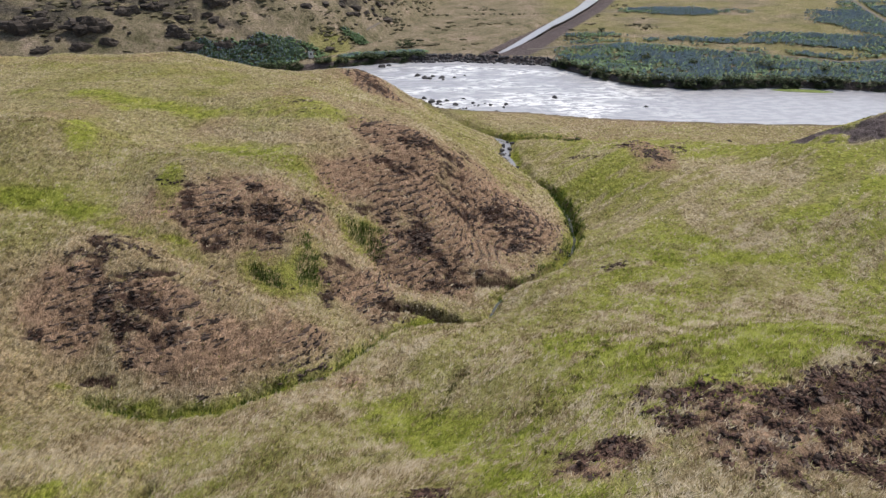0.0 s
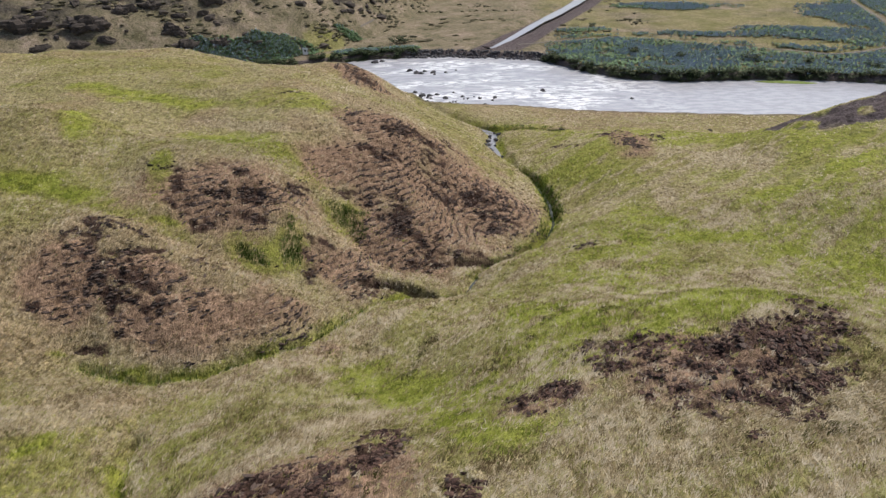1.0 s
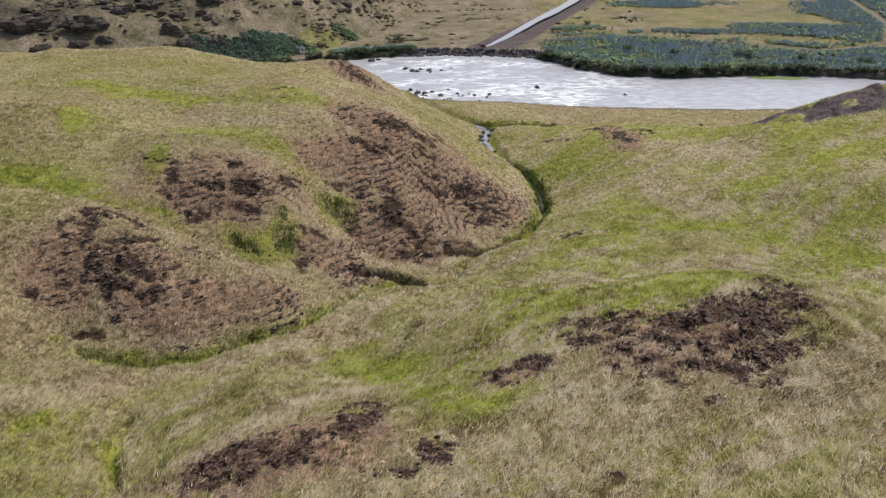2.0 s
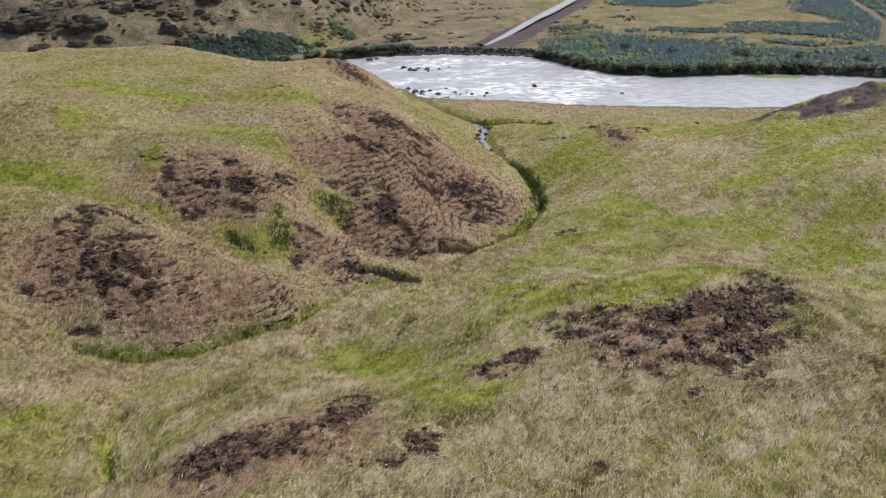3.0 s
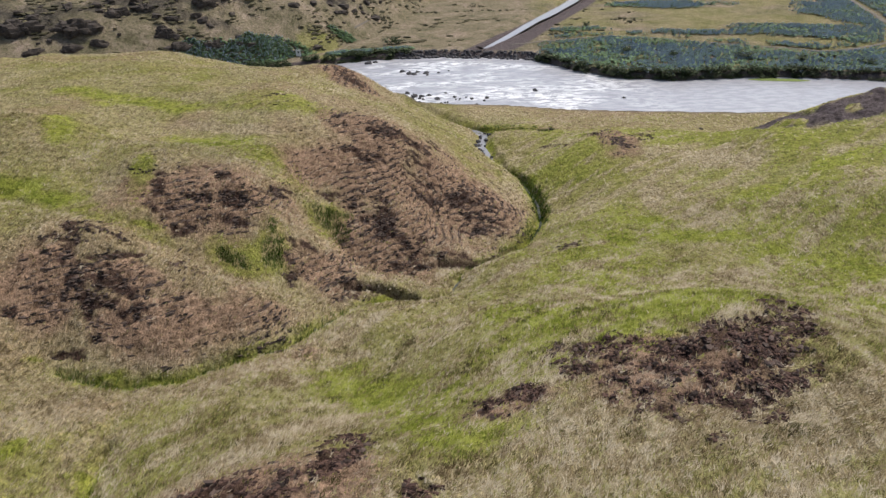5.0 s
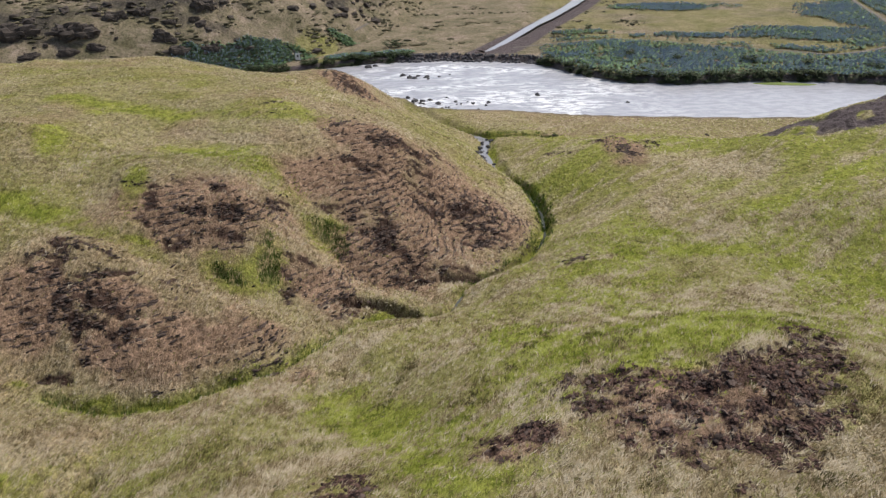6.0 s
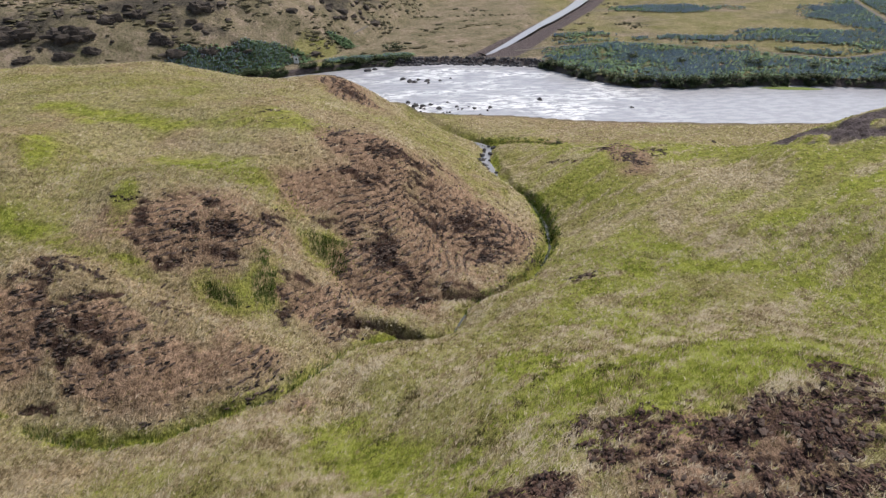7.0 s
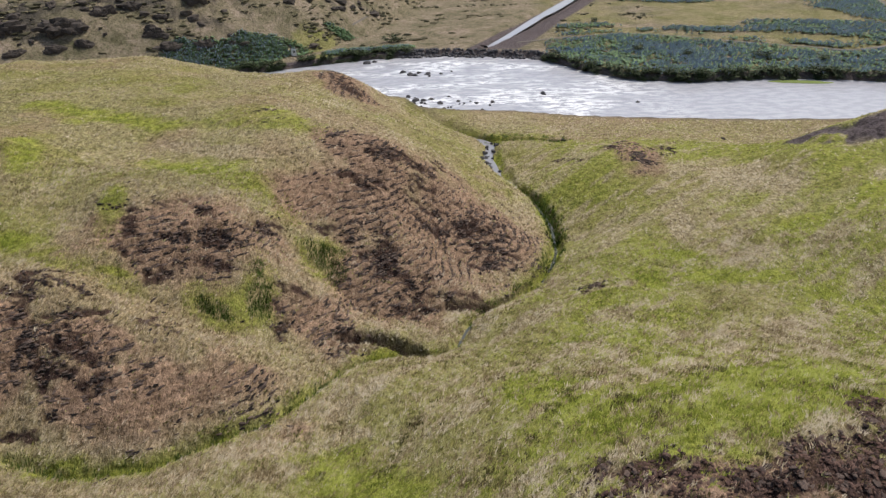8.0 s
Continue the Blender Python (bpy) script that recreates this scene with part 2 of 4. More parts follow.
# the bare gravel face above the flat
HEAP = [(49, 82.5, 4.5, 3.2, 125), (56.5, 80.5, 7, 3.9, 0), (67, 82, 10, 5, 8)]
SCARP = [(47.5, 87), (52, 86), (58, 85), (66, 85.5), (80, 88), (100, 92)]
ROAD = [(14, 181.6), (23.5, 183.8), (33.6, 184.2), (44, 186.3), (57.7, 180.7), (68.6, 174.1), (81.5, 167.6), (94.4, 160.8), (101, 162.2), (113.6, 168), (125, 188), (130, 204), (140, 238), (160, 300), (260, 600)]


def lerp_line(points, x):
    return np.interp(x, [p[0] for p in points], [p[1] for p in points])


def course(x, y, line):
    """Distance to a polyline, the share of its length at the nearest point, and the side (positive: left of its way)."""
    best, at, side = np.full(np.shape(x), 1e9), np.zeros(np.shape(x)), np.ones(np.shape(x))
    steps = [math.dist(a, b) for a, b in zip(line[:-1], line[1:])]
    run = 0.0
    for (ax, ay), (bx, by), step in zip(line[:-1], line[1:], steps):
        ux, uy = bx - ax, by - ay
        s = np.clip(((x - ax) * ux + (y - ay) * uy) / (step * step), 0, 1)
        d = np.hypot(x - ax - s * ux, y - ay - s * uy)
        near = d < best
        best, at = np.where(near, d, best), np.where(near, (run + s * step) / sum(steps), at)
        side = np.where(near, np.sign(ux * (y - ay) - uy * (x - ax)), side)
        run += step
    return best, at, side


def lattice(ix, iy, seed):
    n = (ix * 374761393 + iy * 668265263 + seed * 974634541) & 0x7FFFFFFF
    n = ((n ^ (n >> 13)) * 1274126177) & 0x7FFFFFFF
    n = ((n ^ (n >> 15)) * 461845907) & 0x7FFFFFFF
    return (n & 0xFFFFF) / 0xFFFFF


def wave(x, y, size, seed=0):
    """Smooth value noise from -1 to 1."""
    u, v = np.asarray(x, float) / size, np.asarray(y, float) / size
    iu, iv = np.floor(u).astype(np.int64), np.floor(v).astype(np.int64)
    fu, fv = u - iu, v - iv
    fu, fv = fu * fu * (3 - 2 * fu), fv * fv * (3 - 2 * fv)
    a = lattice(iu, iv, seed) * (1 - fu) + lattice(iu + 1, iv, seed) * fu
    b = lattice(iu, iv + 1, seed) * (1 - fu) + lattice(iu + 1, iv + 1, seed) * fu
    return 2 * (a * (1 - fv) + b * fv) - 1


def rough(x, y, size, octaves=4, seed=0):
    total, gain = 0.0, 1.0
    for k in range(octaves):
        total = total + gain * wave(x * math.cos(k * 1.1) - y * math.sin(k * 1.1), x * math.sin(k * 1.1) + y * math.cos(k * 1.1), size / 2 ** k, seed + 17 * k)
        gain *= 0.55
    return total / 1.9


def ramp(v, a, b):
    s = np.clip((v - a) / (b - a), 0, 1)
    return s * s * (3 - 2 * s)


def land(x, y):
    """The smooth lie of the land."""
    z = BASE[0] + BASE[1] * np.clip(x, -130, 140) / 50 + BASE[2] * np.clip(y, -60, 140) / 50 + BASE[3] * (np.clip(y, -60, 140) / 50) ** 2
    for cx, cy, r, rise in PLATEAUS + KNOLLS + BOWLS + DELLS + RIM + SWELLS + DIPS:
        z = z + rise * np.exp(-((x - cx) ** 2 + (y - cy) ** 2) / r ** 2)
    for line, width, depth in GULLY:
        d, along, _ = course(x, y, line)
        z = z - depth * np.exp(-d / width) * ramp(along, -0.05, 0.12)
    for line, width, rise in SPURS:
        d, along, _ = course(x, y, line)
        z = z + rise * np.exp(-(d / width) ** 2) * ramp(along, -0.05, 0.15) * ramp(1 - along, -0.05, 0.15)
    d, along, _ = course(x, y, SCARP)
    z = z + 0.7 * np.exp(-(d / 3.0) ** 2) * ramp(along, 0.0, 0.2) * ramp(x, 45, 52)
    near, far = lerp_line(NEAR_BANK, x), lerp_line(FAR_BANK, x)
    z = 0.55 + (z - 0.55) * ramp(near - y, -3, 10)
    # a short cut bank at the river, its bed, and the plain beyond
    z = np.maximum(z, 0.5) * ramp(near - y, -0.6, 0.5) - 1.2 * (1 - ramp(near - y, -0.6, 0.5))
    plain = -1.2 + 2.6 * ramp(y - far, -0.5, 2.0) + 1.2 * ramp(y - far, 2, 60)
    d, _, side = course(x, y, FOOT)
    s = np.where(side > 0, d, 0)
    hill = 23 * np.tanh(s / 27) + 0.22 * np.maximum(s - 30, 0) * ramp(s, 30, 60)
    plain = plain + hill * ramp(y - far, 0, 4)
    return np.where(y > (near + far) / 2, plain, z)

# ---- ground cover: x, y, half length, half width, degrees ----
# eroded peat: the near patches, the left knoll, the middle hill, the slope to the brook
PEAT_NEAR = [
    (12.2, 20.6, 2.8, 2.7, 13),
    (18.9, 21.6, 3.8, 1.9, 30),
    (18.8, 18.7, 1.6, 1.1, 171),
    (22.9, 25.4, 2.1, 1.2, 49),
    (15.9, 21.4, 1.8, 1.2, 44),
    (6.9, 18.9, 1.8, 0.9, 11),
    (11.9, 17.7, 1.6, 0.7, 156),
    (16.5, 17.4, 1.9, 0.5, 171),
    (17.4, 16.4, 1.0, 0.4, 5),
    (15.1, 15.0, 0.5, 0.3, 16),
    (20.9, 18.7, 0.9, 0.2, 64),
    (-5.7, 12.9, 2.4, 1.3, 179),
    (-7.3, 11.8, 1.2, 0.5, 0),
    (-3.1, 14.3, 1.3, 0.5, 44),
    (-1.7, 15.8, 1.8, 1.0, 87),
    (2.7, 12.6, 0.8, 0.7, 109),
    (1.4, 11.3, 0.6, 0.5, 168),
    (-0.1, 11.0, 0.5, 0.3, 165),
    (9.7, 11.0, 0.5, 0.2, 1),
]
PEAT_KNOLL = [
    (-30.3, 39.9, 2.6, 1.7, 75),
    (-30.6, 37.2, 2.0, 0.9, 120),
    (-28.4, 36.4, 1.9, 1.2, 163),
    (-25.6, 35.1, 2.2, 1.7, 154),
    (-24.4, 33.8, 1.8, 0.8, 2),
    (-29.1, 34.5, 1.2, 0.9, 2),
    (-24.3, 38.6, 2.3, 0.4, 14),
    (-20.9, 39.5, 1.4, 0.9, 164),
    (-24.8, 32.4, 1.0, 0.4, 179),
    (-26.3, 30.8, 1.3, 0.3, 5),
    (-29.6, 30.4, 0.4, 0.3, 38),
    (-31.7, 32.1, 0.6, 0.4, 40),
    (-28.0, 40.3, 1.5, 0.9, 169),
]
PEAT_HILL = [
    (-26.5, 48.6, 2.4, 0.7, 104),
    (-25.1, 51.5, 2.6, 0.5, 18),
    (-21.6, 51.4, 1.4, 0.5, 157),
    (-24.5, 46.5, 1.0, 0.8, 84),
    (-23.2, 45.0, 1.1, 1.0, 42),
    (-19.1, 49.0, 1.6, 1.0, 8),
    (-16.3, 51.7, 1.7, 0.8, 35),
    (-20.4, 46.6, 2.7, 0.5, 7),
    (-22.6, 48.5, 1.4, 0.7, 14),
    (-10.3, 56.0, 2.7, 0.7, 18),
    (-6.4, 53.4, 2.4, 1.5, 96),
    (-3.3, 51.9, 2.0, 1.6, 15),
    (0.1, 51.5, 1.5, 0.7, 13),
    (2.6, 51.9, 1.3, 0.8, 9),
    (-13.4, 45.6, 2.0, 0.5, 103),
    (-12.0, 46.6, 1.3, 0.8, 80),
    (-6.0, 45.2, 2.0, 0.5, 7),
    (-6.6, 43.4, 1.5, 0.5, 19),
]
PEAT_SLOPE = [
    (-2.2, 66.5, 5.8, 1.1, 77),
    (-5.6, 66.7, 3.6, 1.2, 170),
    (-2.5, 63.4, 1.7, 0.6, 43),
    (1.5, 63.7, 3.6, 2.0, 17),
    (5.1, 62.9, 4.0, 2.2, 87),
    (0.2, 61.6, 1.9, 1.2, 20),
    (6.3, 59.4, 1.7, 1.0, 23),
    (-8.6, 62.8, 2.0, 0.8, 8),
    (30.4, 89.0, 3.2, 1.5, 80),
    (23.0, 92.0, 2.2, 0.9, 80),
    (16.5, 88.6, 2.4, 0.8, 137),
    (14.2, 51.6, 2.0, 0.7, 38),
    (-17.5, 97.8, 4.8, 1.5, 126),
]
PEAT = PEAT_NEAR + PEAT_KNOLL + PEAT_HILL + PEAT_SLOPE
# red-brown grass on the steep slopes
BROWN = [
    (-17.4, 34.0, 6.0, 2.4, 9),
    (-30.4, 35.1, 2.7, 2.2, 121),
    (-23.8, 36.8, 2.8, 1.1, 175),
    (-21.3, 48.3, 5.6, 3.0, 13),
    (-10.2, 60.1, 4.7, 3.4, 10),
    (-4.9, 59.4, 3.2, 2.8, 55),
    (-1.8, 56.2, 4.2, 2.6, 144),
    (3.0, 62.0, 7.5, 5.7, 73),
    (-9.7, 45.1, 3.2, 2.0, 156),
    (-8.4, 66.9, 4.7, 2.5, 147),
    (-4.8, 51.3, 4.1, 3.4, 8),
    (-17.3, 97.7, 5.6, 2.8, 126),
    (26.0, 89.0, 7.0, 2.4, 90),
    (14.5, 20.3, 3.4, 2.0, 12),
    (-4.3, 13.1, 3.7, 2.1, 18),
    (7.0, 18.7, 1.8, 0.7, 12),
]
# bright green grass, wide and in the wet places
MEADOW = [
    (11.1, 27.4, 6.1, 1.5, 126),
    (17.0, 29.0, 8.0, 3.0, 20),
    (19.4, 26.2, 2.8, 1.0, 8),
    (38.9, 47.2, 5.1, 1.2, 149),
    (41.4, 44.3, 2.5, 1.3, 151),
    (36.0, 49.0, 2.5, 1.0, 154),
    (19.8, 52.9, 1.7, 1.2, 113),
    (23.1, 56.9, 2.6, 0.7, 158),
    (36.4, 59.9, 1.9, 1.2, 17),
    (48.2, 65.9, 7.6, 0.9, 26),
    (29.2, 52.5, 5.2, 0.8, 177),
    (-1.0, 25.5, 7.2, 1.7, 137),
    (2.8, 18.0, 1.9, 0.9, 126),
    (-41.5, 73.3, 10.4, 1.4, 172),
    (-42.6, 60.0, 3.1, 0.9, 117),
    (-24.7, 59.7, 6.1, 1.6, 160),
    (-28.6, 50.0, 2.6, 0.7, 107),
    (-21.1, 72.2, 4.5, 2.0, 167),
]
WET = [
    (-40.7, 47.6, 3.5, 1.2, 6),
    (-34.5, 45.7, 5.2, 1.1, 162),
    (-26.0, 44.3, 1.2, 0.3, 9),
    (-11.1, 52.5, 2.3, 1.8, 167),
    (-15.2, 45.6, 2.4, 1.2, 95),
    (-17.5, 43.7, 2.6, 1.3, 166),
    (-5.2, 43.0, 1.7, 0.6, 25),
    (-17.8, 18.6, 2.0, 0.6, 121),
    (-28.6, 29.5, 0.7, 0.6, 143),
    (-23.3, 29.1, 1.6, 0.4, 21),
    (12.6, 77.5, 4.5, 1.2, 97),
    (12.9, 68.3, 6.0, 0.6, 85),
    (6.5, 94.9, 6.3, 0.8, 91),
    (-23.0, 19.7, 1.2, 0.4, 66),
]
# tall rushes in the side gullies
RUSHY = [(-11.1, 52.5, 2.2, 1.5, 167), (-15.0, 45.4, 2.4, 0.9, 95), (-17.9, 43.4, 1.6, 0.7, 166), (-23.3, 29.1, 0.9, 0.3, 21)]
# bleached straw
PALE = [
    (-22.9, 23.6, 3.2, 2.3, 76),
    (-11.4, 30.7, 3.7, 1.2, 32),
    (-6.3, 32.3, 2.7, 1.0, 10),
    (16.1, 43.8, 4.0, 1.7, 16),
    (46.4, 66.2, 7.9, 1.1, 26),
    (25.2, 62.0, 4.2, 1.3, 78),
    (34.4, 72.6, 9.8, 2.8, 77),
    (44.3, 57.8, 5.2, 1.2, 14),
    (19.9, 14.7, 4.2, 0.6, 18),
    (16.7, 12.4, 4.2, 0.5, 24),
    (11.0, 14.1, 1.3, 1.0, 6),
    (-11.9, 48.8, 2.7, 0.6, 161),
]
PALE += [
    (-6.3, 47.0, 3.5, 0.9, 178),
    (1.2, 48.3, 1.8, 1.4, 20),
    (-1.2, 57.8, 4.6, 1.4, 147),
    (5.7, 54.1, 4.2, 3.9, 137),
    (9.4, 71.6, 10.7, 1.6, 90),
    (-13.6, 58.8, 3.6, 2.1, 88),
    (-25.1, 65.4, 7.6, 1.5, 162),
    (-20.1, 30.8, 3.9, 0.6, 10),
    (22.7, 17.6, 3.0, 1.5, 46),
]


def cover(x, y, blobs, edge=0.35, size=2.5, seed=3, soft=0.0):
    """How much of a ground cover lies at a place, with ragged edges."""
    ragged = edge * rough(x, y, size, 4, seed)
    total = np.zeros(np.shape(x))
    for cx, cy, a, b, turn in blobs:
        c, s = math.cos(radians(turn)), math.sin(radians(turn))
        u, v = (x - cx) * c + (y - cy) * s, (y - cy) * c - (x - cx) * s
        total = np.maximum(total, ramp(1.25 - np.hypot(u / a, v / b) + ragged, -soft, 0.5))
    return total


def torn_peat(x, y):
    """Eroded peat in ragged islands, thinning outwards."""
    whole = cover(x, y, PEAT, 0.7, 2.2, 3, 0.75)
    close = ramp(-y, -30, -27)
    lumps = (0.55 - 0.2 * close) * rough(x * 0.65, y * 1.3, 0.95, 3, 49) + (0.65 - 0.25 * close) * rough(x * 0.7, y * 1.4, 0.55, 2, 55)
    return ramp((0.58 + 0.09 * close) * whole + lumps + (0.35 - 0.15 * close) * rough(x, y, 3.0, 2, 50), 0.34, 0.7) * ramp(whole, 0.05, 0.35)


DITCH = [(-0.6, 109), (3.8, 107), (8.2, 104.6), (12.2, 102), (16.7, 100)]
# undercut banks and holes
CUTS = [
    ([(-8.1, 44.3), (-5.8, 45.0), (-3.6, 44.9), (-1.8, 44.2), (-0.6, 43.4)], 0.6, 1.3),
    ([(0.6, 51.2), (2.6, 51.6), (4.6, 51.8)], 0.4, 0.6),
]
NOTCH = [(-14.5, 14), (-16.8, 16.4), (-18.2, 18.9), (-18.6, 21.5)]
STREAM = GULLY[0][0]


def ground(x, y, fine=True):
    """The land with its gullies, terraces, hummocks and tussocks."""
    x, y = np.asarray(x, float), np.asarray(y, float)
    z = lie = land(x, y)
    near = lerp_line(NEAR_BANK, x)
    inland = ramp(near - y, 1, 4)
    d, at, _ = course(x, y, STREAM)
    d = d + 0.25 * rough(x, y, 2.0, 3, 15)
    wide = 0.02 + 0.36 * ramp(y, 40, 50) + 1.1 * ramp(y, 82, 92)
    z = z - (0.35 + 0.45 * ramp(y, 38, 44) - 0.25 * ramp(y, 80, 92)) * np.exp(-(d / (wide + 0.3)) ** 6) * inland
    z = z - 0.6 * np.exp(-((course(x, y, NOTCH)[0] + 0.2 * rough(x, y, 2.0, 3, 16)) / 0.55) ** 4)
    z = z - 0.6 * np.exp(-(course(x, y, DITCH)[0] / 0.6) ** 4)
    for line, width, depth in CUTS:
        z = z - depth * np.exp(-((course(x, y, line)[0] + 0.2 * rough(x, y, 1.5, 3, 17)) / width) ** 4)
    far = lerp_line(FAR_BANK, x)
    beyond = ramp(y - far, 2, 6)
    cd, _, _ = course(x, y, CANAL)
    z = z - 1.6 * beyond * np.exp(-(cd / (1.2 + 4.0 * ramp(y, 178, 225))) ** 4) * ramp(y, 176.5, 179)
    hill = ramp(np.where(course(x, y, FOOT)[2] > 0, course(x, y, FOOT)[0], 0), 3, 14)
    if fine:
        peat, brown, wet = torn_peat(x, y), cover(x, y, BROWN), cover(x, y, WET + MEADOW)
        swell = 0.35 * rough(x, y, 7, 3, 11) + 0.16 * rough(x, y, 2.2, 3, 5)
        z = z + inland * swell * (1 - 0.6 * wet)
        z = z + inland * (1 - 0.8 * wet) * (0.11 + 0.06 * brown) * rough(x, y, 0.9, 2, 25)
        # narrow trodden terraces along the steep brown slopes
        z = z + inland * np.maximum(brown, 0.25 * (1 - wet)) * 0.26 * np.abs(terrace(x, y, lie) * 2 - 1)
        ridge = 1 - np.abs(rough(x, y, 0.9, 3, 21)) * 2.2
        z = z + inland * peat * (0.27 * ridge - 0.24 + 0.14 * wave(x, y, 0.45, 23))
        heap = cover(x, y, HEAP, 0.5, 4)
        z = z + heap * (1.0 * rough(x, y, 3.0, 4, 36) - 0.1)
        z = z + beyond * (0.18 * rough(x, y, 4, 3, 31) + hill * (2.2 * rough(x, y, 16, 3, 33) + 0.9 * rough(x, y, 5, 3, 34)))
    return z


WARM = [(-19, 36, 15, 9, 15), (-18, 50, 13, 7, 10), (-2, 60, 14, 10, 120), (-10, 70, 16, 8, 160), (-28, 33, 9, 9, 0), (-14, 100, 10, 5, 100), (9, 68, 8, 4, 95)]


def terrace(x, y, lie):
    """The phase of the trodden steps, from 0 to 1 up each of them."""
    return ((lie + 0.25 * rough(x, y, 5, 2, 8)) / 0.42 + 0.6 * rough(x, y, 1.6, 2, 9)) % 1.0


def at(x, y):
    return float(ground(np.array([x]), np.array([y]))[0])

# ---- the ground: one sheet to the horizon ----
def stretched(lo, hi, fine, ends, growth=1.09, most=140.0):
    """Grid lines: even between lo and hi, widening outwards to the two ends."""
    lines = list(np.arange(lo, hi, fine))
    for sign, end in ((-1, ends[0]), (1, ends[1])):
        v, step, out = (lines[0] if sign < 0 else lines[-1]), fine, []
        while sign * (end - v) > 0:
            step = min(step * growth, most)
            v += sign * step
            out.append(v)
        lines = out[::-1] + lines if sign < 0 else lines + out
    return np.array(lines)


def sheet(name, gx, gy, height, material):
    X, Y = np.meshgrid(gx, gy)
    x, y = X.ravel(), Y.ravel()
    z = height(x, y)
    nx, ny = len(gx), len(gy)
    i = (np.arange(ny - 1)[:, None] * nx + np.arange(nx - 1)[None, :]).ravel()
    quads = np.stack([i, i + 1, i + 1 + nx, i + nx], 1)
    return mesh_of(name, np.stack([x, y, z], 1), quads, material), x, y, z


def mesh_of(name, verts, faces, *materials, smooth=True, slots=None):
    """A mesh from arrays of places and of equal-sided faces."""
    me = bpy.data.meshes.new(name)
    k = faces.shape[1]
    me.vertices.add(len(verts))
    me.vertices.foreach_set("co", np.asarray(verts, np.float32).ravel())
    me.loops.add(faces.size)
    me.loops.foreach_set("vertex_index", np.asarray(faces, np.int32).ravel())
    me.polygons.add(len(faces))
    me.polygons.foreach_set("loop_start", np.arange(0, faces.size, k, dtype=np.int32))
    if slots is not None:
        me.polygons.foreach_set("material_index", np.asarray(slots, np.int32))
    me.polygons.foreach_set("use_smooth", np.full(len(faces), smooth))
    for m in materials:
        me.materials.append(m)
    me.update(calc_edges=True)
    return me


def paint(me, name, values, kind="FLOAT_COLOR"):
    a = me.attributes.new(name, kind, "POINT")
    a.data.foreach_set("color" if kind == "FLOAT_COLOR" else "value", np.asarray(values, np.float32).ravel())


def warm_land(x, y):
    return cover(x, y, WARM, 0.5, 6)


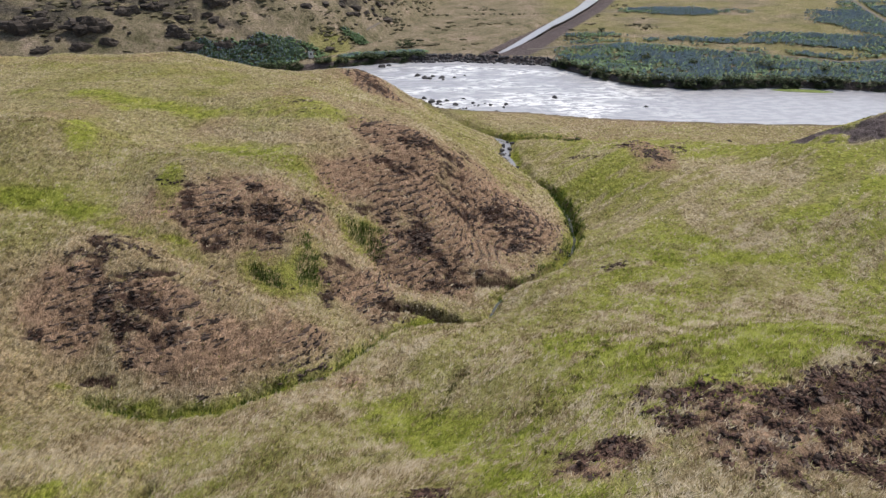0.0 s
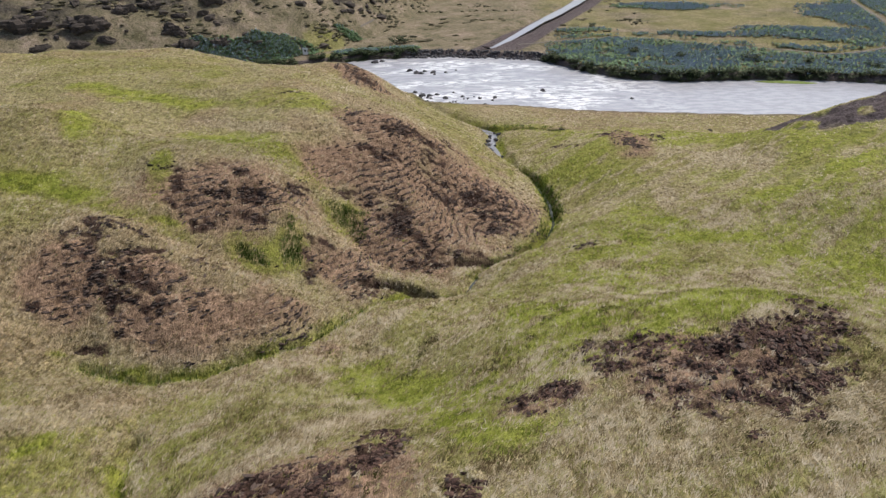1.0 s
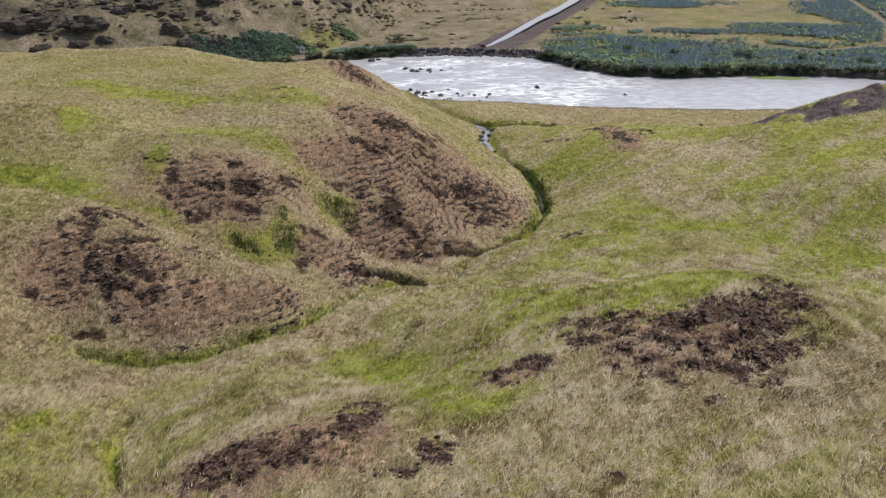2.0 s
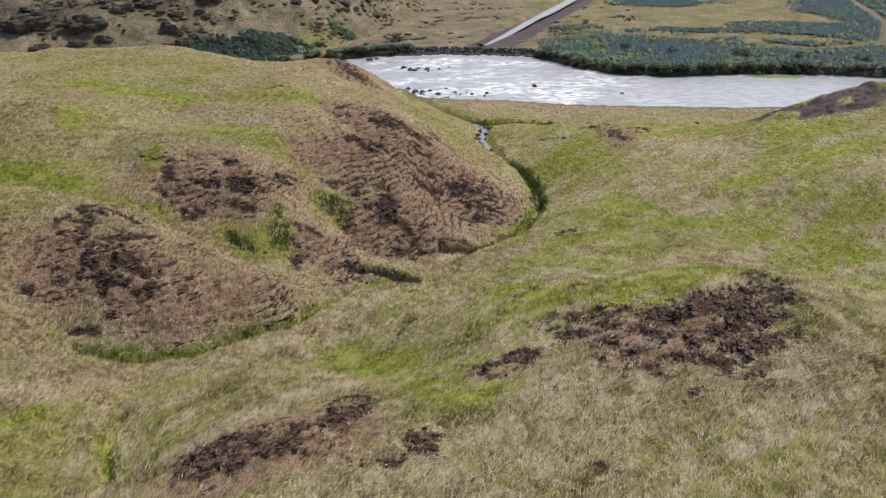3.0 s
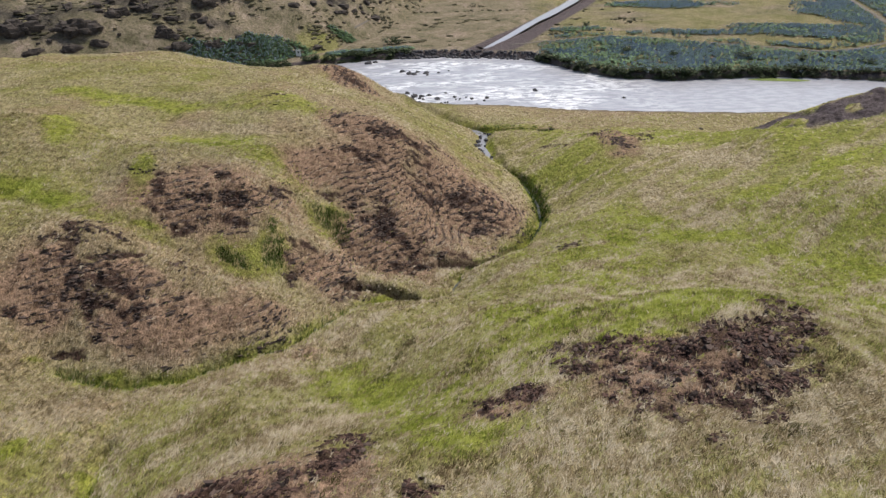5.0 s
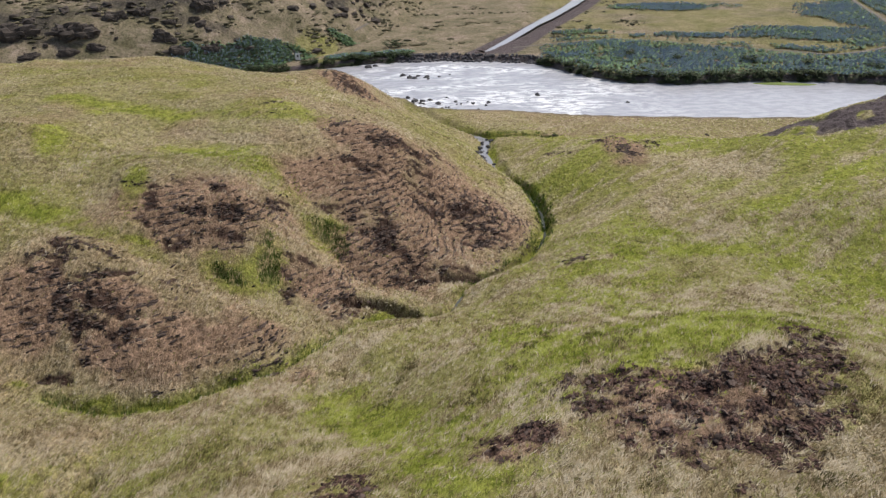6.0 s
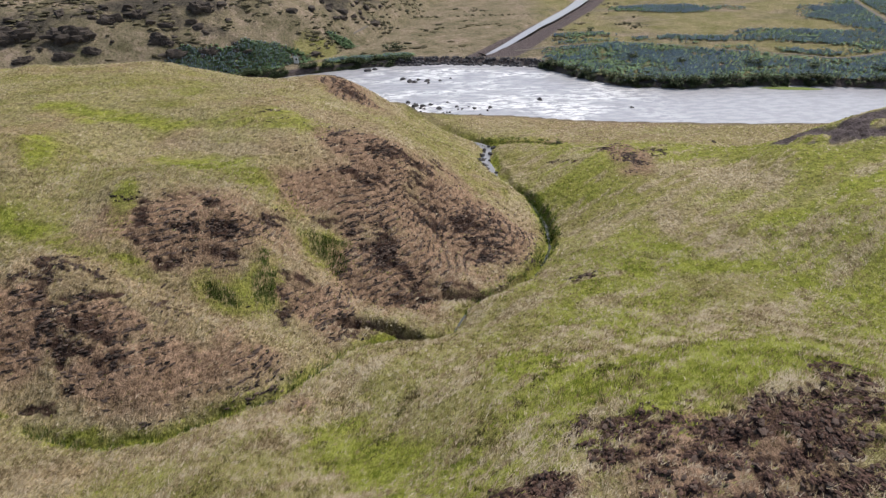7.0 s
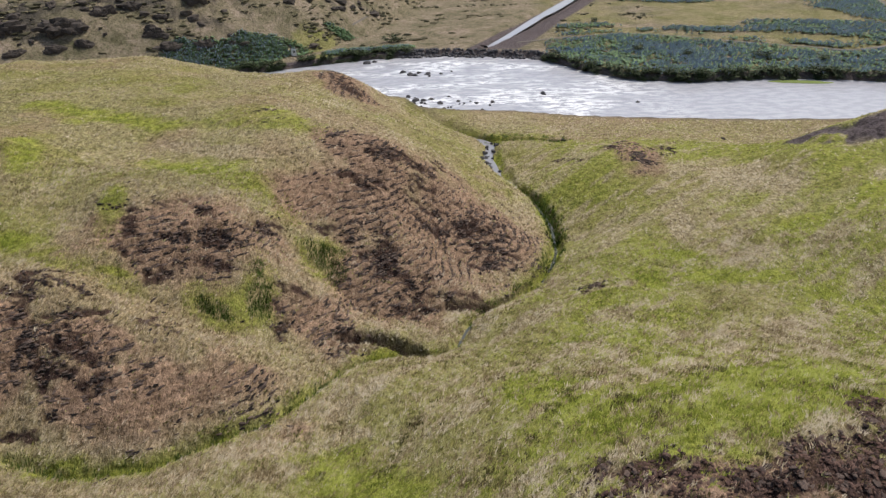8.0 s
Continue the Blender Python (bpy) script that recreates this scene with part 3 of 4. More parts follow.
def covers(x, y):
    """The two sets of ground covers at each place."""
    near = lerp_line(NEAR_BANK, x)
    far = lerp_line(FAR_BANK, x)
    beyond = ramp(y - far, -1, 1.5)
    brook_way = course(x, y, STREAM)[0]
    lush = ramp(rough(x, y, 13, 4, 41) + 0.6 * ramp(x, 2, 20) * ramp(y, 22, 40) + 0.2 * ramp(-x, 25, 45) * ramp(y, 50, 75), 0.05, 0.65) * 0.72 * (0.3 + 0.7 * ramp(x, -4, 14))
    lush = np.maximum(lush, 0.5 * ramp(rough(x, y, 6, 3, 45), 0.25, 0.6) * ramp(y, 60, 85) * ramp(-x, 10, 25))
    brook = np.exp(-(brook_way / (0.7 + 0.8 * ramp(y, 42, 60))) ** 2) * ramp(rough(x, y, 4, 2, 43), -0.8, 0.1)
    green = np.maximum.reduce([lush * (1 - warm_land(x, y)), 0.95 * cover(x, y, [(a, b, u * 1.2, v * 1.35, e) for a, b, u, v, e in MEADOW], 0.8, 5, 3, 0.5), cover(x, y, WET, 0.6, 2.5, 3, 0.4), brook, np.exp(-(course(x, y, DITCH)[0] / 2.2) ** 2)])
    warm = cover(x, y, WARM, 0.5, 6)
    brown = np.maximum(cover(x, y, [(a, b, c * 1.15, d * 1.15, e) for a, b, c, d, e in BROWN], 0.8, 3, 3, 0.45), 0.38 * warm * ramp(rough(x, y, 5, 3, 53), -0.5, 0.4))
    straw = np.maximum(cover(x, y, PALE, 0.6, 3), 0.8 * ramp(rough(x, y, 9, 4, 47) + 0.55 * ramp(-y, -26, -10) * ramp(x, -6, 4), 0.1, 0.7))
    c, s = math.cos(0.62), math.sin(0.62)
    streak = rough((x * c + y * s) * 0.3, (y * c - x * s) * 1.25, 2.4, 4, 48)
    wisp = rough((x * c + y * s) * 0.35, (y * c - x * s) * 1.3, 1.3, 3, 60)
    straw = np.maximum.reduce([straw, 0.65 * ramp(y, 95, 101) * ramp(x, -4, 4), 0.9 * ramp(streak, -0.05, 0.3) * ramp(x, 8, 20) * ramp(y, 52, 64), 0.75 * warm, 0.55 * ramp(-x, -2, 12) * ramp(y, 46, 56) * ramp(rough(x, y * 1.6, 5, 3, 44), -0.5, 0.2), ramp(wisp, 0.12, 0.4) * ramp(x, -8, 8), ramp(streak + 0.25 * ramp(x, 15, 30), 0.12, 0.45) * ramp(60 + x - y, -40, 30), 0.8 * np.exp(-((course(x, y, NOTCH)[0] - 1.3) / 0.7) ** 2), 0.8 * np.exp(-((brook_way - 2.0) / 1.1) ** 2) * ramp(rough(x, y, 2.5, 3, 46), -0.3, 0.3)])
    green = green * (1 - 0.8 * np.maximum(ramp(streak, 0.15, 0.5), 0.8 * ramp(wisp, 0.15, 0.4)) * (1 - 0.6 * cover(x, y, MEADOW, 0.6, 5)))
    brown = np.maximum(brown, 0.42 * ramp(rough(x, y, 8, 3, 52), 0.0, 0.5) * ramp(-x, 5, 20) * ramp(y, 52, 62))
    brown = np.maximum(brown, 0.55 * ramp(y, 96, 103) * ramp(x, -5, 5) * (0.7 + rough(x, y, 9, 3, 54)))
    brown = brown * (1 - np.exp(-(brook_way / 1.5) ** 2))
    green = green * (1 - 0.7 * ramp(y, 95, 103) * ramp(course(x, y, DITCH)[0], 2, 5))
    peat = torn_peat(x, y)
    # bare soil on the risers of the terraces
    riser = ramp(np.abs(terrace(x, y, land(x, y)) - 0.5) + 0.12 * rough(x, y, 0.9, 2, 57), 0.24, 0.1) * ramp(rough(x, y, 2.6, 3, 58), -0.35, 0.25)
    cut = np.exp(-((brook_way + 0.25 * rough(x, y, 2.0, 3, 15) - 0.75) / 0.3) ** 2) * ramp(rough(x, y, 5, 3, 59), -0.45, 0.2) * ramp(86 - y, 0, 6) * ramp(y, 40, 46)
    peat = np.maximum.reduce([peat, 0.5 * brown * riser, 0.8 * cut, np.maximum.reduce([np.exp(-(course(x, y, line)[0] / (width + 0.25)) ** 2) for line, width, _ in CUTS])])
    # olive grass among the lupins across the river
    plain_green = beyond * ramp(x, 18, 34) * ramp(rough(x, y * 2.2, 18, 3, 56), -0.45, 0.25)
    bank_green = beyond * cover(x, y, [(-44, 181, 8, 5, 40), (-36, 172, 8, 4, 10)], 0.6, 4)
    green = green * (1 - 0.6 * cover(x, y, RUSHY, 0.7, 1.6))
    one = np.stack([np.maximum.reduce([green * (1 - beyond), 0.26 * plain_green, 0.6 * bank_green]), brown * (1 - beyond), straw * (1 - beyond), peat], 1)
    gravel = np.maximum.reduce([
        ramp(1.0 - np.abs(y - far) / 3.0, 0, 0.4) * beyond,
        ramp(1.0 - np.abs(course(x, y, CANAL)[0] * np.where(course(x, y, CANAL)[2] < 0, 1, 3) - 5.5) / 5.5, 0, 0.3) * beyond * ramp(y, 172, 176),
        ramp(near - y, 3.0, -0.5) * (1 - beyond),
        cover(x, y, HEAP, 0.35, 4) * (1 - beyond) * (1 - ramp(rough(x, y, 3.5, 3, 37), 0.2, 0.35))])
    s = np.where(course(x, y, FOOT)[2] > 0, course(x, y, FOOT)[0], 0)
    hill = ramp(s, 3, 12) * beyond
    rock = hill * ramp(rough(x, y, 9, 4, 51) + 0.2 * ramp(-x, 60, 110), 0.1, 0.42)
    two = np.stack([beyond * (1 - 0.45 * plain_green) * (1 - 0.6 * bank_green), gravel, rock, np.ones(len(x))], 1)
    return one, two


gx = stretched(-62, 74, 0.23, (-2600, 2600))
gy = np.concatenate([stretched(5, 112, 0.23, (-2600, 112)), np.arange(112.6, 265, 0.8), stretched(265, 267, 0.9, (265, 3200))])
gy = np.unique(np.round(gy, 3))
ground_mesh, vx, vy, vz = sheet("ground", gx, gy, ground, GROUND)
one, two = covers(vx, vy)
paint(ground_mesh, "cover", one)
paint(ground_mesh, "cover_far", two)
ground_ob = tagged(new("ground", ground_mesh), "rolling hillside of tan and green grass with eroded peat", "ground", kind="structure")

# ---- waters ----
rx = stretched(-70, 120, 0.7, (-380, 880))
share = np.linspace(0, 1, 70)


def river_sheet():
    X, S = np.meshgrid(rx, share)
    lo, hi = lerp_line(NEAR_BANK, X) - 1.5, lerp_line(FAR_BANK, X) + 1.5
    x, y = X.ravel(), (lo + (hi - lo) * S).ravel()
    rapid = ramp(x, -45, -12) * ramp(-x, -52, -22)
    z = rapid * (0.16 * rough(x, y, 2.6, 3, 61) + 0.12 * rough(x, y * 2.2, 5, 2, 62)) + 0.02 * rough(x, y, 2, 2, 63)
    nx = len(rx)
    i = (np.arange(len(share) - 1)[:, None] * nx + np.arange(nx - 1)[None, :]).ravel()
    me = mesh_of("river", np.stack([x, y, z], 1), np.stack([i, i + 1, i + 1 + nx, i + nx], 1), RIVER)
    paint(me, "foam", ramp(x, -48, -14) * ramp(-x, -50, -24) * ramp(rough(x, y * 2.0, 11, 3, 64), -0.25, 0.35) + 0.12 * ramp(-x, -120, -60), "FLOAT")
    return tagged(new("river", me), "milky grey glacial river with white rapids", "river", kind="structure")


river_sheet()


def ribbon(name, line, widths, height, material, step=0.6, lift=0.0):
    """A strip along a course, level across."""
    pts = [Vector((*p, 0)) for p in line]
    places = []
    for a, b in zip(pts[:-1], pts[1:]):
        n = max(1, int((b - a).length / step))
        places += [a.lerp(b, k / n) for k in range(n)]
    places.append(pts[-1])
    for _ in range(3):
        places = [places[0]] + [(a + b * 2 + c) / 4 for a, b, c in zip(places, places[1:], places[2:])] + [places[-1]]
    run = np.linspace(0, 1, len(places))
    half = np.interp(run, np.linspace(0, 1, len(widths)), widths) / 2
    verts, faces = [], []
    for k, p in enumerate(places):
        way = (places[min(k + 1, len(places) - 1)] - places[max(k - 1, 0)]).normalized()
        side = Vector((-way.y, way.x, 0))
        w = half[k] * (1 + 0.2 * float(wave(np.array([k * 0.7]), np.array([3.0]), 2.0, 5)[0]))
        for s in (-1, -0.4, 0.4, 1):
            q = p + side * w * s
            verts.append((q.x, q.y, height(p.x, p.y, q.x, q.y) + lift))
    for k in range(len(places) - 1):
        for s in range(3):
            faces.append((k * 4 + s, k * 4 + s + 1, k * 4 + s + 5, k * 4 + s + 4))
    return new(name, mesh_of(name, np.array(verts), np.array(faces), material))


def bed(x, y, *_):
    return float(ground(np.array([x]), np.array([y]), False)[0])


tagged(ribbon("brook", STREAM[7:20], [0.3, 0.4, 0.4, 0.5], bed, DARK_BROOK, lift=0.22), "narrow dark brook at the bottom of the gully", "brook", kind="structure")
tagged(ribbon("brook_mouth", STREAM[19:25], [1.8, 3.0, 3.2, 2.8], bed, BROOK, lift=0.42), "shallow brook with dark stones running to the river", "brook", kind="structure")
tagged(ribbon("canal", CANAL, [2, 6, 10, 11, 12, 12, 12], bed, RIVER, 3.0, 0.9), "pale straight side channel across the plain", "channel", kind="structure")
tagged(ribbon("road", ROAD, [0.9, 1.0, 1.1, 1.2, 1.2, 1.2], lambda px, py, qx, qy: at(qx, qy), GRAVEL, 1.5, 0.12), "pale gravel track through the lupins", "track", kind="structure")


# ---- small builders ----
def part(name, bm, material, parent=None, label=""):
    """Links a bmesh as one mesh object, under a thing or a part."""
    me = bpy.data.meshes.new(name)
    bm.to_mesh(me)
    bm.free()
    me.materials.append(material)
    ob = new(name, me)
    ob.parent = parent
    return tagged(ob, label) if label else ob


def rock_mesh(name, material, seed, size=(1, 1, 0.7), detail=2, jag=0.35):
    """A broken, faceted stone with a flat underside."""
    bm = bmesh.new()
    bmesh.ops.create_icosphere(bm, subdivisions=detail, radius=0.5)
    rnd = random.Random(seed)
    cuts = [(Vector((rnd.uniform(-1, 1), rnd.uniform(-1, 1), rnd.uniform(-0.4, 1))).normalized(), rnd.uniform(0.28, 0.42)) for _ in range(7)]
    for v in bm.verts:
        for n, d in cuts:
            over = v.co.dot(n) - d
            if over > 0:
                v.co -= n * over * 0.85
        v.co *= 1 + jag * noise.noise(v.co * 3.1 + Vector((seed * 3.7, 0, 0)))
        v.co.x *= size[0]
        v.co.y *= size[1]
        v.co.z *= size[2]
        v.co.z = max(v.co.z, -0.28 * size[2])
    me = bpy.data.meshes.new(name)
    bm.to_mesh(me)
    bm.free()
    me.materials.append(material)
    return me


def scattered(n, lo, hi, keep, seed):
    """Up to n places in a box of the plan, kept by the chance that keep gives."""
    g = np.random.default_rng(seed)
    x, y = g.uniform(lo[0], hi[0], n), g.uniform(lo[1], hi[1], n)
    ok = g.uniform(0, 1, n) < keep(x, y)
    return x[ok], y[ok], g


def toned(name, dark, middle, light, rough_value=0.85):
    """Blades whose shade is set tuft by tuft."""
    m, t, b = shader(name, rough_value)
    b.inputs["Specular IOR Level"].default_value = 0.1
    a = t.nodes.new("ShaderNodeAttribute")
    a.attribute_name = "tone"
    t.links.new(graded(t, a.outputs["Fac"], [(0.05, dark), (0.5, middle), (0.95, light)]), b.inputs["Base Color"])
    return m


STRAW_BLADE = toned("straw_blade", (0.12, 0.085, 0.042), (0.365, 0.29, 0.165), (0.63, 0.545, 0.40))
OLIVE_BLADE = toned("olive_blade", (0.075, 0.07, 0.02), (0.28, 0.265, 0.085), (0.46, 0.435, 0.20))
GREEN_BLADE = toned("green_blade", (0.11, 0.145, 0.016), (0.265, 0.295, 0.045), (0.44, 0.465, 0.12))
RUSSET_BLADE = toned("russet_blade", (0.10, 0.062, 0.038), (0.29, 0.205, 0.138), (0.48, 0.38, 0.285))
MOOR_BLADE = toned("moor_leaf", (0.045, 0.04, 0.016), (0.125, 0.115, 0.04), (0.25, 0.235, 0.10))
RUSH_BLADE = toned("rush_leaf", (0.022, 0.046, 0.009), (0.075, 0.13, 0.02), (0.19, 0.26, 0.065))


def blades(name, x, y, g, material, length, width, count, lean, label, category="grass", lift=0.0):
    """Tufts of bent blades, combed by the wind, as one mesh."""
    n = len(x)
    z = ground(x, y)
    flow = radians(38) + 0.9 * rough(x, y, 9, 3, 71) + g.normal(0, 0.35, n)
    # the 0.9 m term repeats the hummock relief, painting shade into the hollows
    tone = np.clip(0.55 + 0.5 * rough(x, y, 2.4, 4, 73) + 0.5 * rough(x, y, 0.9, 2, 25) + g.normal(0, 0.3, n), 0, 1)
    size = length * g.uniform(0.6, 1.35, n) * (1 + 0.3 * rough(x, y, 4, 2, 75))
    verts, tones = [], []
    for k in range(count):
        turn = flow + g.normal(0, 0.55, n)
        out = size * lean * g.uniform(0.6, 1.2, n)
        up = size * np.sqrt(np.clip(1.05 - lean * lean, 0.08, 1)) * g.uniform(0.6, 1.1, n)
        bx, by = x + g.normal(0, 0.28, n) * length, y + g.normal(0, 0.28, n) * length
        w = width * g.uniform(0.7, 1.4, n)
        px, py = -np.sin(turn) * w / 2, np.cos(turn) * w / 2
        a = np.stack([bx - px, by - py, z + lift - 0.03], 1)
        b = np.stack([bx + px, by + py, z + lift - 0.03], 1)
        c = np.stack([bx + np.cos(turn) * out, by + np.sin(turn) * out, z + lift + up], 1)
        verts.append(np.stack([a, b, c], 1).reshape(-1, 3))
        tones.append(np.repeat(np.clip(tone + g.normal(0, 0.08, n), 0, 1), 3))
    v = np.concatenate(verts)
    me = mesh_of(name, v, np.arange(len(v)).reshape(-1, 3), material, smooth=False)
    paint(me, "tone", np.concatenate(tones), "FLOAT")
    return tagged(new(name, me), label, category, kind="stuff")


# ---- grass, sown by what the ground carries ----
def sow(lo, hi, n, length, width, count, seed, lean=0.88):
    x, y, g = scattered(n, lo, hi, lambda x, y: (lerp_line(NEAR_BANK, x) - y > 2).astype(float), seed)
    one, two = covers(x, y)
    bare = np.maximum(one[:, 3] * 0.9, two[:, 1]) + 0.95 * np.exp(-(course(x, y, STREAM)[0] / (0.5 + 1.6 * ramp(y, 84, 92))) ** 4)
    pick = g.uniform(0, 1, len(x))
    alive = g.uniform(0, 1, len(x)) > bare
    wet = one[:, 0] * 0.9
    alive &= g.uniform(0, 1, len(x)) > np.maximum(0.3 * one[:, 1], 0.8 * cover(x, y, RUSHY, 0.7, 1.6))
    russet = (1 - wet) * one[:, 1] * 0.75
    straw = (1 - wet - russet) * np.clip(0.25 + 0.65 * one[:, 2], 0, 1)
    edges = [wet, wet + russet, wet + russet + straw]
    kinds = ((GREEN_BLADE, "green_grass", "bright green grass in the damp places", 0.75, alive & (pick < edges[0])),
             (RUSSET_BLADE, "russet_grass", "short red-brown grass on the steep slopes", 0.6, alive & (pick >= edges[0]) & (pick < edges[1])),
             (STRAW_BLADE, "straw_grass", "long bleached straw grass combed by the wind", 1.0, alive & (pick >= edges[1]) & (pick < edges[2])),
             (OLIVE_BLADE, "olive_grass", "olive green and tan hill grass", 0.8, alive & (pick >= edges[2])))
    for material, name, label, tall, ok in kinds:
        blades(name, x[ok], y[ok], g, material, length * tall, width, count, lean, label)


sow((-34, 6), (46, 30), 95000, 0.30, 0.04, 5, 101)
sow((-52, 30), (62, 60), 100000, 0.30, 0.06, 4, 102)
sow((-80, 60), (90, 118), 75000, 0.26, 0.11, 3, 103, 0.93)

# rushes standing in the wet hollows and along the brook
x, y, g = scattered(260000, (-46, 10), (20, 108), lambda x, y: cover(x, y, RUSHY, 0.7, 1.6) * (0.95 + 0.6 * rough(x, y, 1.8, 3, 77)) + 0.55 * np.exp(-(course(x, y, STREAM)[0] / 0.4) ** 2) * ramp(47 - y, 0, 3) * ramp(rough(x, y, 2.0, 2, 79), -0.6, 0.0) + 0.5 * np.exp(-((course(x, y, STREAM)[0] - 0.5) / 0.5) ** 2) * ramp(y, 44, 60) * ramp(88 - y, 0, 6) * ramp(rough(x, y, 2.2, 3, 78), -0.1, 0.3) + 0.15 * np.exp(-((course(x, y, DITCH)[0] - 0.8) / 0.6) ** 2), 104)
blades("rushes", x, y, g, RUSH_BLADE, 0.5, 0.05, 6, 0.45, "dark green rushes in the wet hollows", "rushes")


# small dark plants among the straw of the near slope
x, y, g = scattered(60000, (-16, 7), (30, 34), lambda x, y: 0.5 * ramp(rough(x, y, 1.3, 3, 85), 0.3, 0.55) * (1 - torn_peat(x, y)), 112)
blades("moor_plants", x, y, g, MOOR_BLADE, 0.24, 0.04, 6, 0.6, "dark olive moor plants among the straw grass", "plants")

# ---- torn peat: clods and crumbs ----
def clods(name, x, y, g, size, material, label, stretch=1.3):
    """Many small broken lumps as one mesh."""
    bm = bmesh.new()
    bmesh.ops.create_icosphere(bm, subdivisions=1, radius=0.5)
    base = np.array([v.co[:] for v in bm.verts])
    tri = np.array([[v.index for v in f.verts] for f in bm.faces])
    bm.free()
    n = len(x)
    s = size * g.uniform(0.35, 1.3, n) ** 1.3
    p = base[None] * (1 + g.uniform(-0.5, 0.5, (n, len(base), 1)))
    e = 0.4
    t = np.arctan2(land(x, y + e) - land(x, y - e), land(x + e, y) - land(x - e, y)) + math.pi / 2 + g.normal(0, 0.35, n)
    long_side = g.uniform(0.9, 1.3, n) * stretch
    px, py = p[:, :, 0] * (s * long_side)[:, None], p[:, :, 1] * s[:, None]
    q = np.stack([px * np.cos(t)[:, None] - py * np.sin(t)[:, None] + x[:, None], px * np.sin(t)[:, None] + py * np.cos(t)[:, None] + y[:, None],
                  p[:, :, 2] * (s * 0.6)[:, None] + (ground(x, y) + s * 0.06)[:, None]], 2)
    faces = (tri[None] + (np.arange(n) * len(base))[:, None, None]).reshape(-1, 3)
    return tagged(new(name, mesh_of(name, q.reshape(-1, 3), faces, material, smooth=False)), label, "peat", kind="stuff")


x, y, g = scattered(260000, (-34, 9), (36, 92), lambda x, y: np.where(y < 28, 0.2, 0.75) * torn_peat(x, y) * ramp(rough(x, y, 1.4, 3, 81), -0.3, 0.5), 105)
clods("peat_clods", x, y, g, 0.22, CLOD, "dark broken clods of eroded peat")
x, y, g = scattered(330000, (-36, 9), (30, 108), lambda x, y: np.where(np.abs(terrace(x, y, land(x, y)) - 0.5) < 0.16, 0.8, 0.05) * np.where(y < 28, 0.12, 1.0) * ramp(np.maximum(cover(x, y, [(a, b, c * 1.2, d * 1.2, e) for a, b, c, d, e in BROWN], 0.6, 3), 0.3 * warm_land(x, y)) * (0.65 + 0.9 * rough(x, y, 4, 3, 83)), 0.2, 0.75), 106)
clods("peat_crumbs", x, y, g, 0.19, CLOD, "small dark crumbs of peat showing along the terraces", 2.4)

x, y, g = scattered(150000, (-10, 9), (26, 28), lambda x, y: 0.7 * torn_peat(x, y) * ramp(rough(x, y, 1.1, 3, 82), -0.45, 0.35), 110)
clods("peat_lumps", x, y, g, 0.13, RED_CLOD, "small red-brown lumps of dry peat", 1.5)

# the larger clods of the wide bare patch, one by one
SHAPES = [rock_mesh("clod", CLOD, 140 + s, (1.6, 1.1, 0.55), 2, 0.9) for s in range(10)]
x, y, g = scattered(9000, (7, 15), (25, 27), lambda x, y: torn_peat(x, y) * ramp(rough(x, y, 1.4, 3, 81), -0.5, 0.2), 109)
for k, (cx, cy, cz) in enumerate(list(zip(x, y, ground(x, y)))[:290]):
    ob = new("clod", SHAPES[k % 10])
    ob.parent = ground_ob
    ob.matrix_world = pose(cx, cy, cz + 0.03, g.uniform(-20, 20), g.uniform(-20, 20), g.uniform(0, 360)) @ Matrix.Scale(g.uniform(0.08, 0.26), 4)

# ---- boulders ----
RIVER_ROCKS = [rock_mesh("boulder", BASALT, s, (1.2, 1.0, 0.75)) for s in range(5)]
BOULDERS = [(-26.8, 168, 2.0), (-25, 169.2, 1.3), (-16, 157.4, 1.5), (-13.8, 154.8, 1.7), (-12.6, 154.2, 1.3), (-11.9, 156.6, 1.2), (-9.6, 155, 1.6), (-9.0, 153.2, 0.9), (-6.2, 155.2, 0.9), (-12.4, 136, 1.3), (-10.4, 133.4, 1.5),
            (-8.6, 133.0, 1.2), (-7.1, 133.6, 1.1), (-4.9, 130.8, 1.3), (-1.1, 131.9, 1.0), (2.9, 130.5, 0.9), (6.3, 130.9, 1.0), (17.4, 136.2, 1.3), (36.2, 128.6, 0.9), (-3.6, 157.3, 0.7)]
rnd = random.Random(7)
for k in range(26):
    bx = rnd.uniform(-12, 9)
    BOULDERS.append((bx, lerp_line(NEAR_BANK, bx) + abs(rnd.gauss(1.5, 3.0)), rnd.uniform(0.4, 0.95)))
for k, (bx, by, s) in enumerate(BOULDERS):
    ob = tagged(new("river_boulder", RIVER_ROCKS[k % 5]), "wet black basalt boulder in the rapids", "boulder", "boulders in the river")
    ob.matrix_world = pose(bx, by, 0.06 * s, 0, 0, rnd.uniform(0, 360)) @ Matrix.Scale(s, 4)
for k in range(26):
    s = 0.5 + 0.5 * k / 26
    by = 86 + k * 0.9
    i = next(i for i in range(len(STREAM) - 1) if STREAM[i][1] <= by <= STREAM[i + 1][1])
    (ax, ay), (cx, cy) = STREAM[i], STREAM[i + 1]
    bx = ax + (cx - ax) * (by - ay) / (cy - ay) + rnd.uniform(-1.1, 1.1)
    ob = tagged(new("brook_stone", RIVER_ROCKS[k % 5]), "dark stone in the shallow brook", "stone", "stones in the brook")
    ob.matrix_world = pose(bx, by, bed(bx, by) + 0.30, 0, 0, rnd.uniform(0, 360)) @ Matrix.Scale(rnd.uniform(0.35, 0.9), 4)

